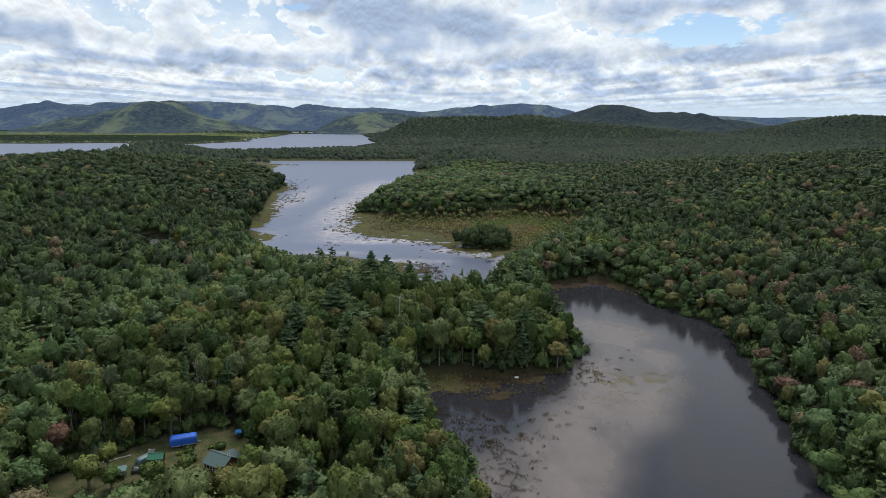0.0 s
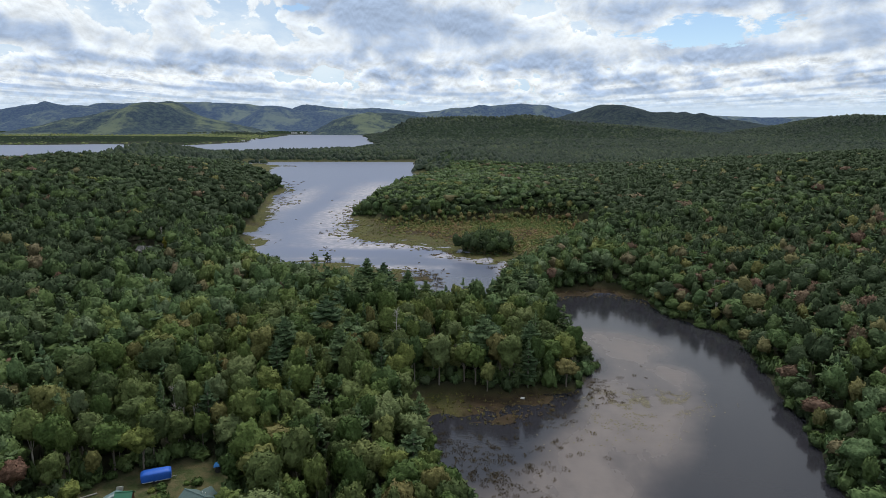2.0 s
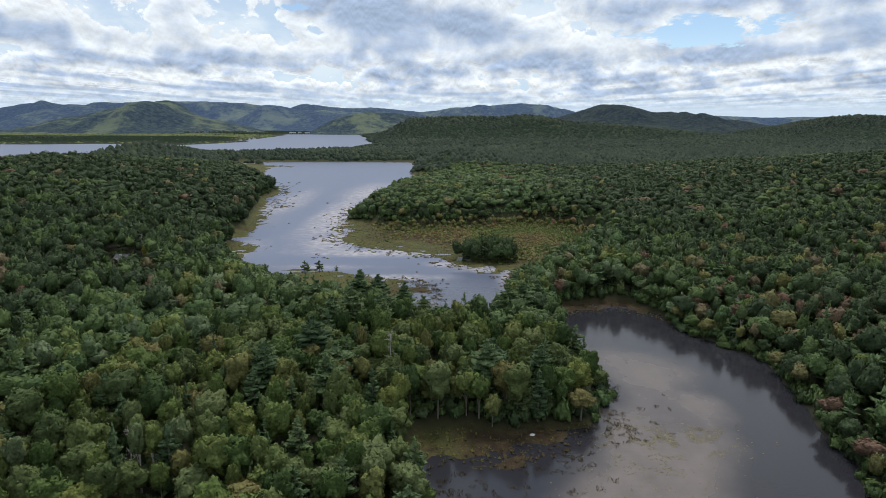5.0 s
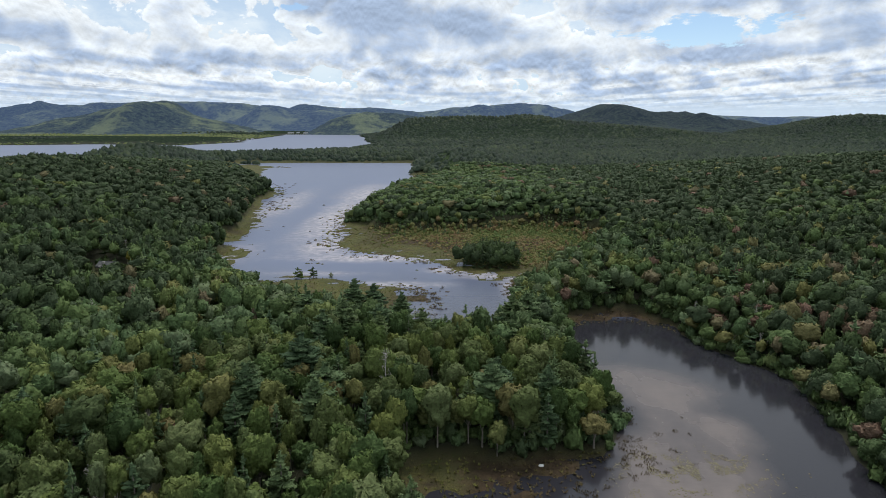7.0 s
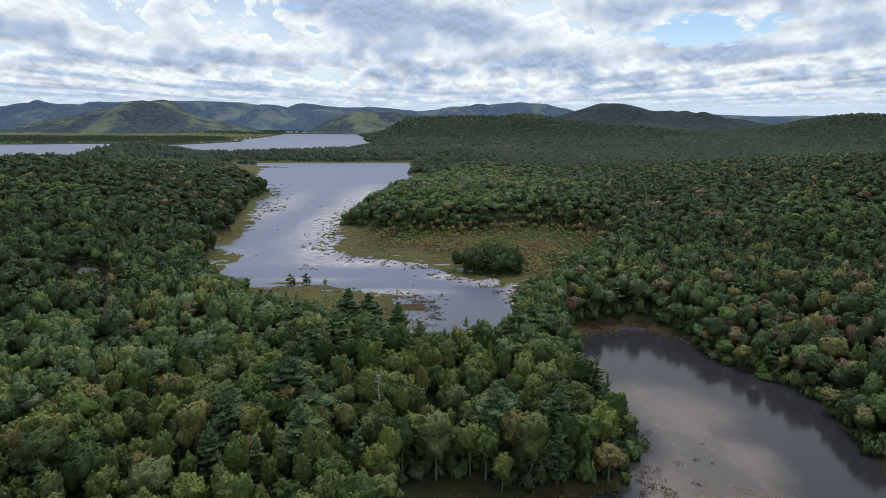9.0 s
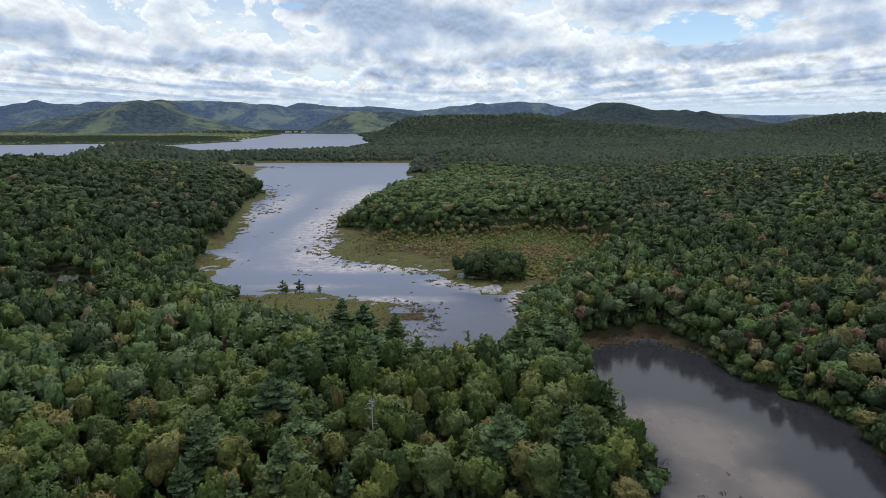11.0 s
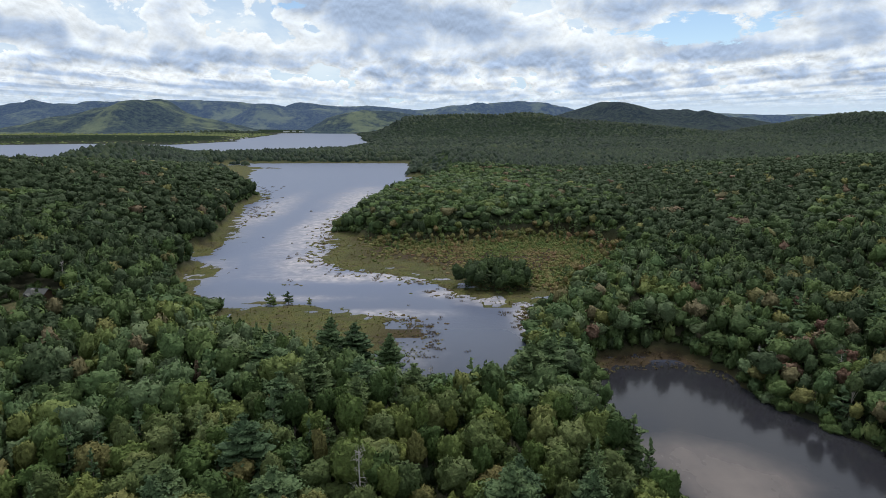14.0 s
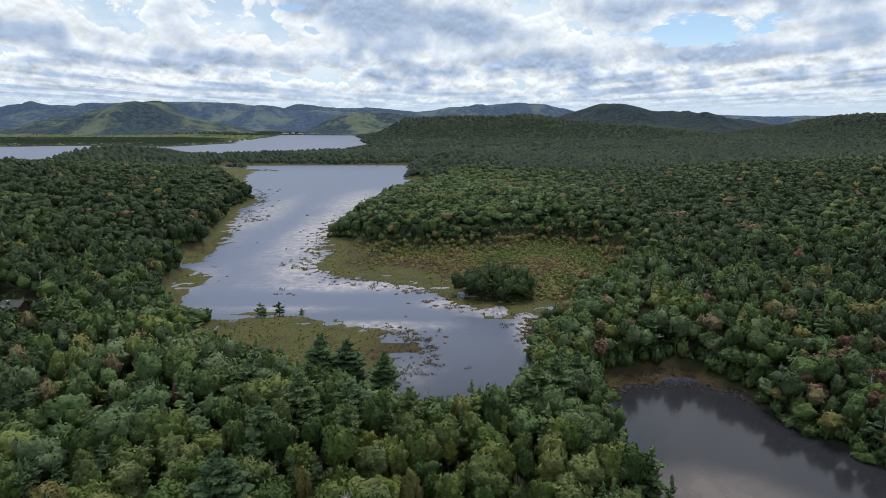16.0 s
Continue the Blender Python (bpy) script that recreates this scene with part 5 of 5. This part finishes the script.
M_BLUE_TARP = plain("blue_tarpaulin", (0.006, 0.085, 0.42), 0.6, vary=0.25, scale=2.0, bump=0.5, dirty=0.08)
M_GREY_TARP = plain("grey_tarpaulin", (0.10, 0.155, 0.165), 0.5, vary=0.25, scale=2.0, bump=0.5)
M_BLACK_TARP = plain("black_tarpaulin", (0.020, 0.022, 0.026), 0.45, vary=0.3, scale=2.0, bump=0.5)
M_TEAL = plain("teal_canvas", (0.07, 0.135, 0.125), 0.6, vary=0.2, scale=2.0, bump=0.4)
M_WHITE = plain("white_panel", (0.62, 0.62, 0.60), 0.5, vary=0.12, scale=2.0, bump=0.2)
M_GREENROOF = plain("green_roof_metal", (0.010, 0.105, 0.055), 0.4, vary=0.2, scale=2.0, bump=0.3)
M_SLATE = plain("grey_green_shingle", (0.058, 0.100, 0.098), 0.75, vary=0.3, scale=5.0, bump=0.6)
M_GREYROOF = plain("grey_shingle", (0.16, 0.17, 0.18), 0.8, vary=0.3, scale=5.0, bump=0.6)
M_BROWN = plain("brown_boards", (0.105, 0.048, 0.026), 0.75, vary=0.35, scale=4.0, bump=0.6)
M_LOG = plain("dark_logs", (0.075, 0.045, 0.030), 0.8, vary=0.4, scale=4.0, bump=0.7)
M_STONE = plain("chimney_stone", (0.32, 0.31, 0.29), 0.85, vary=0.4, scale=4.0, bump=0.9)
M_GLASS = plain("window_glass", (0.02, 0.025, 0.03), 0.08, vary=0.1, bump=0.0, dirty=0.05)
M_RUBBER = plain("black_rubber", (0.02, 0.02, 0.02), 0.8, vary=0.2)
M_REDPAINT = plain("dull_red_paint", (0.16, 0.035, 0.028), 0.5, vary=0.2)
M_CYAN = plain("light_blue_cover", (0.03, 0.20, 0.52), 0.5, vary=0.15)
M_METAL = plain("dull_metal", (0.45, 0.45, 0.46), 0.4, 1.0, vary=0.1)


def ground_at(x, y):
    return float(ground_z(np.array([x]), np.array([y]))[0])


def put(name, x, y, turn, label, category, group="", dz=0.0):
    return empty(name, pose(x, y, ground_at(x, y) + dz, 0, 0, turn), label, category, group)


def covered_trailer(x, y, turn):
    t = put("camper_trailer", x, y, turn, "camper trailer under a bright blue tarpaulin on the lawn", "trailer")
    part("tarpaulin", draped(6.0, 2.4, 1.9, 5), M_BLUE_TARP, t).location.z = 0.75
    part("body", boxed(-2.8, 2.8, -1.1, 1.1, 0.45, 1.4, 0.12), M_WHITE, t, "white lower side of the trailer")
    for wx in (-0.5, 0.4):
        for wy in (-1.12, 1.12):
            part("wheel", wheel_bm(0.34, 0.2, wx, wy, 0.34), M_RUBBER, t)
    part("tow_bar", boxed(2.8, 4.0, -0.08, 0.08, 0.42, 0.52), M_METAL, t)
    part("jack", rod(0.05, 0, 0.6, 3.8), M_METAL, t)


def gabled(name, x, y, turn, lx, ly, wall, rise, walls, roof, label, category, eave=0.4):
    """A house with a pitched roof: four walls, two roof slopes, gable ends."""
    t = put(name, x, y, turn, label, category, dz=-0.1)
    w = 0.16
    for a in ((-lx / 2, lx / 2, -ly / 2, -ly / 2 + w), (-lx / 2, lx / 2, ly / 2 - w, ly / 2), (-lx / 2, -lx / 2 + w, -ly / 2 + w, ly / 2 - w), (lx / 2 - w, lx / 2, -ly / 2 + w, ly / 2 - w)):
        part("wall", boxed(*a, 0, wall), walls, t)
    for e in (-1, 1):
        g = part("gable", prism([(-ly / 2, 0), (ly / 2, 0), (0, rise)], -w / 2, w / 2), walls, t)
        g.matrix_basis = pose(e * (lx / 2 - w / 2), 0, wall, 0, 0, 90)
    k = rise / (ly / 2)
    for e in (-1, 1):
        o = ly / 2 + eave
        r = part("roof", prism([(0, rise + 0.06), (e * o, rise - k * o + 0.06), (e * o, rise - k * o + 0.20), (0, rise + 0.20)], -lx / 2 - eave, lx / 2 + eave), roof, t)
        r.matrix_basis = pose(0, 0, wall, 0, 0, 90)
    part("ridge_cap", boxed(-lx / 2 - eave, lx / 2 + eave, -0.14, 0.14, wall + rise + 0.19, wall + rise + 0.25, 0.02), roof, t)
    return t


def opening(t, name, x, y, z, w, h, along, glass=M_GLASS):
    """A window or door: a frame with its pane, on a wall along x or y."""
    d = 0.05
    def flat(u0, u1, z0, z1, e):
        return boxed(x + u0, x + u1, y - e, y + e, z + z0, z + z1) if along == "x" else boxed(x - e, x + e, y + u0, y + u1, z + z0, z + z1)
    f = flat(-w / 2, w / 2, 0, 0.08, d)
    for q in ((-w / 2, w / 2, h - 0.08, h), (-w / 2, -w / 2 + 0.08, 0.08, h - 0.08), (w / 2 - 0.08, w / 2, 0.08, h - 0.08)):
        extra = flat(*q, d)
        me = bpy.data.meshes.new("tmp")
        extra.to_mesh(me)
        extra.free()
        f.from_mesh(me)
        bpy.data.meshes.remove(me)
    fr = part(name, f, M_WHITE, t)
    part("pane", flat(-w / 2 + 0.08, w / 2 - 0.08, 0.08, h - 0.08, d * 0.5), glass, fr)


covered_trailer(-62.2, 138.0, 22)

yard_house = gabled("house", -49.4, 127.6, -28, 5.6, 4.8, 2.4, 1.5, M_BROWN, M_SLATE, "small brown house with a grey-green shingle roof", "house")
for ww in (-1.6, 0.2, 1.8):
    opening(yard_house, "window", ww, -2.43, 1.0, 0.9, 1.1, "x")
opening(yard_house, "door", 2.82, 0.6, 0.05, 0.9, 2.0, "y", M_BROWN)
part("wing_wall", boxed(-1.6, 1.6, 2.4, 3.4, 0, 2.3), M_BROWN, yard_house)
wing = part("wing_roof", prism([(-2.0, 0), (2.0, 0), (0, 1.2)], 0.4, 3.8), M_SLATE, yard_house)
wing.matrix_basis = pose(0, 0, 2.35)
for px in (0.9, 1.7):
    part("vent_pipe", rod(0.06, 3.1, 4.2, px, 0.9), M_WHITE, yard_house)

shed = gabled("garden_shed", -65.0, 129.8, 8, 3.0, 2.3, 1.9, 0.75, M_BROWN, M_GREENROOF, "brown wooden shed with a bright green metal roof", "shed", 0.25)
opening(shed, "door", 0.5, -1.18, 0.05, 0.9, 1.7, "x", M_WHITE)

car = put("covered_car", -68.2, 131.0, 62, "car under a grey-blue tarpaulin beside the shed", "car")
part("tarpaulin", draped(3.9, 1.7, 1.35, 11, cuts=8, sag=-0.03), M_GREY_TARP, car)
heap = put("covered_heap", -67.0, 127.0, 15, "heap of lumber under black tarpaulin", "heap")
part("tarpaulin", draped(4.2, 2.4, 1.0, 17, cuts=8, sag=0.2), M_BLACK_TARP, heap)
for k in range(5):
    b = part("board", boxed(-1.4, 1.4, -0.09, 0.09, 0, 0.05), M_DEADWOOD, heap)
    b.matrix_basis = pose(-0.3 + 0.2 * k, -0.9 + 0.35 * k, 1.0 + 0.03 * k, 0, 4, 20 * k - 30)
tent = put("canopy_tent", -71.0, 124.4, 20, "teal canvas canopy among the trees", "canopy")
part("canopy", draped(3.4, 2.6, 0.7, 23, cuts=9, sag=0.22), M_TEAL, tent).location.z = 1.3
for ax in (-1.4, 1.4):
    for ay in (-1.0, 1.0):
        part("pole", rod(0.05, 0, 1.4, ax, ay), M_METAL, tent)
slab = put("leaning_board", -68.4, 134.2, 30, "white board leaning on a stump", "board")
part("board", boxed(-0.7, 0.7, -0.03, 0.03, 0, 1.5), M_WHITE, slab).matrix_basis = pose(0, 0, 0.02, 24, 8, 0)
part("stump", rod(0.28, -0.1, 0.75, 0, 0.55), M_BARK, slab)


def tractor(x, y, turn):
    t = put("tractor", x, y, turn, "small dark red tractor with a light blue cover", "tractor")
    part("hood", boxed(0.1, 1.7, -0.36, 0.36, 0.65, 1.25, 0.08), M_REDPAINT, t)
    part("chassis", boxed(-0.9, 1.6, -0.25, 0.25, 0.45, 0.75, 0.04), M_BLACK_TARP, t)
    part("seat", boxed(-0.6, -0.1, -0.3, 0.3, 0.95, 1.1, 0.04), M_RUBBER, t)
    part("cover", draped(1.7, 1.4, 0.55, 31, cuts=6), M_CYAN, t).location = (-0.6, 0, 1.35)
    for wy in (-0.7, 0.7):
        part("rear_wheel", wheel_bm(0.62, 0.34, -0.6, wy, 0.62), M_RUBBER, t)
        part("front_wheel", wheel_bm(0.36, 0.2, 1.3, wy * 0.85, 0.36), M_RUBBER, t)
    part("exhaust", rod(0.04, 1.2, 1.9, 1.2, 0.15), M_METAL, t)


tractor(-49.6, 142.2, 8)
for px, py, ps in ((-55.2, 136.8, 0.7), (-53.0, 136.9, 1.2), (-61.5, 134.0, 0.8), (-59.8, 135.2, 1.1), (-72.5, 139.0, 1.3), (-58.0, 131.0, 1.6)):
    b = new("garden_bush", bush(int(430 - px), 60, 0.30, 2).mesh("garden_bush", [M_LEAF]))
    b.matrix_world = Matrix.LocRotScale((px, py, ground_at(px, py) - 0.1), None, (ps, ps, ps * 1.1))
    tagged(b, "rounded green garden bush on the lawn", "bush", "garden bushes")
log = new("fallen_log", None)
log.matrix_world = pose(-75.0, 131.5, ground_at(-75, 131.5), 0, 0, 35)
tagged(log, "bare grey log lying at the yard's edge", "log")
part("log", rod(0.16, -3.0, 3.0), M_DEADWOOD, log).matrix_basis = pose(0, 0, 0.15, 0, 90, 0)

# cabin on the west bank
M_DARKROOF = plain("dark_grey_shingle", (0.060, 0.064, 0.064), 0.8, vary=0.3, scale=4.0, bump=0.5)
cabin = gabled("cabin", -156.5, 338.5, -8, 7.6, 4.6, 2.6, 1.5, M_LOG, M_DARKROOF, "dark brown log cabin with a grey roof and stone chimney", "cabin", 0.6)
part("chimney", boxed(-0.5, 0.5, -3.2, -2.3, 0, 4.8, 0.05), M_STONE, cabin, "pale stone chimney")
porch = part("porch_roof", prism([(-1.5, 0), (1.5, 0), (0, 0.9)], -4.4, -2.33), M_DARKROOF, cabin)
porch.matrix_basis = pose(-2.2, 0, 2.1)
for ax in (-3.5, -0.9):
    part("porch_post", rod(0.08, 0, 2.2, ax, -4.2), M_LOG, cabin)
part("deck", boxed(1.0, 5.0, -3.9, -2.33, 0.3, 0.5), M_BROWN, cabin, "reddish wooden deck")
for ww in (-2.9, -1.5, 1.4, 2.8):
    opening(cabin, "window", ww, -2.34, 1.0, 0.9, 1.1, "x")

# roof in the wood by the channel
lodge = gabled("forest_house", -12.0, 243.5, 6, 8.5, 5.0, 2.8, 1.3, M_LOG, M_GREYROOF, "low house with a grey roof hidden among trees", "house")
opening(lodge, "window", -2.0, -2.53, 1.0, 1.0, 1.1, "x")
opening(lodge, "window", 2.0, -2.53, 1.0, 1.0, 1.1, "x")

# houses on the far shore
for k, (fx, fy, fw, ft) in enumerate(((-775, 3322, 30, 4), (-700, 3326, 24, -6), (-740, 3334, 16, 10), (-560, 3324, 12, 0), (-500, 3322, 12, 8), (-455, 3320, 10, 0), (-735, 2520, 9, 70), (-728, 2440, 8, 80), (-700, 2240, 9, 60))):
    h = gabled("lakeside_house", fx, fy, ft, fw, 8.0, 5.0, 2.6, M_WHITE, M_GREYROOF, "pale lakeside house on the far shore", "house", 0.5)
    tagged(h, group="lakeside houses")
    for ww in range(3):
        opening(h, "window", (ww - 1) * fw / 3.4, -4.03, 1.6, 1.6, 1.6, "x")


# ---- rocks, lone trees, dead limbs in the shallows ----
def rock(seed, sx_, sy_, sz_):
    bm = bmesh.new()
    bmesh.ops.create_icosphere(bm, subdivisions=2, radius=1)
    r = random.Random(seed)
    for v in bm.verts:
        k = 0.75 + 0.4 * noise.noise(v.co * 1.4 + Vector((seed, 0, 0)))
        v.co = Vector((v.co.x * sx_ * k, v.co.y * sy_ * k, v.co.z * sz_ * k))
    return bm


for k, (px, py, ps) in enumerate(((-10, 399, 1.7), (-13, 401, 0.9), (-110, 431, 0.8), (-89, 461, 1.0), (-86, 470, 0.7), (23, 186, 0.8), (-96, 500, 0.9), (-100, 560, 1.1), (-112, 640, 1.3), (-70, 398, 0.9), (-120, 520, 0.8), (-152, 610, 1.2))):
    r = new("boulder", None)
    me = bpy.data.meshes.new("boulder")
    bm = rock(k, ps * 1.3, ps, ps * 0.8)
    bm.to_mesh(me)
    bm.free()
    for p in me.polygons:
        p.use_smooth = True
    me.materials.append(M_WHITE if (px, py) == (23, 186) else M_ROCK)
    bpy.data.objects.remove(r)
    r = new("boulder", me)
    r.location = (px, py, 0.05)
    tagged(r, "pale boulder at the marsh edge" if (px, py) == (23, 186) else "dark boulder standing in shallow water", "boulder", "boulders")

SMALL = [pair_mesh("marsh_tree", pine(193 + i, 6.0, 2.6, 5, 4, 14, 0.30), M_LEAF, M_BARK) for i in range(2)]
for px, py, ps in ((-74, 364, 1.0), (-72, 362, 0.75), (-66.5, 365, 0.95), (-57.5, 366, 0.55)):
    set_tree("marsh_tree", SMALL[rng.integers(2)], None, px, py, ps, ps, rng, "small lone tree on the marshy point", "marsh trees")
YOUNG = [pair_mesh("young_maple", broadleaf(196 + i, 5.6, 2.4, 420, 0.28, 22, 0.10), M_LEAF, M_BARK) for i in range(2)]
for px, py, ps in ((-56.5, 124.5, 0.95), (-50, 117.5, 1.1), (-61, 120, 1.2), (-75, 128, 1.1), (-64, 122.5, 0.8), (-75, 120, 1.4), (-46, 115, 1.2), (-70, 119.5, 1.0)):
    set_tree("young_maple", YOUNG[rng.integers(2)], None, px, py, ps, ps, rng, "small leafy young maple standing in the yard", "young maples")
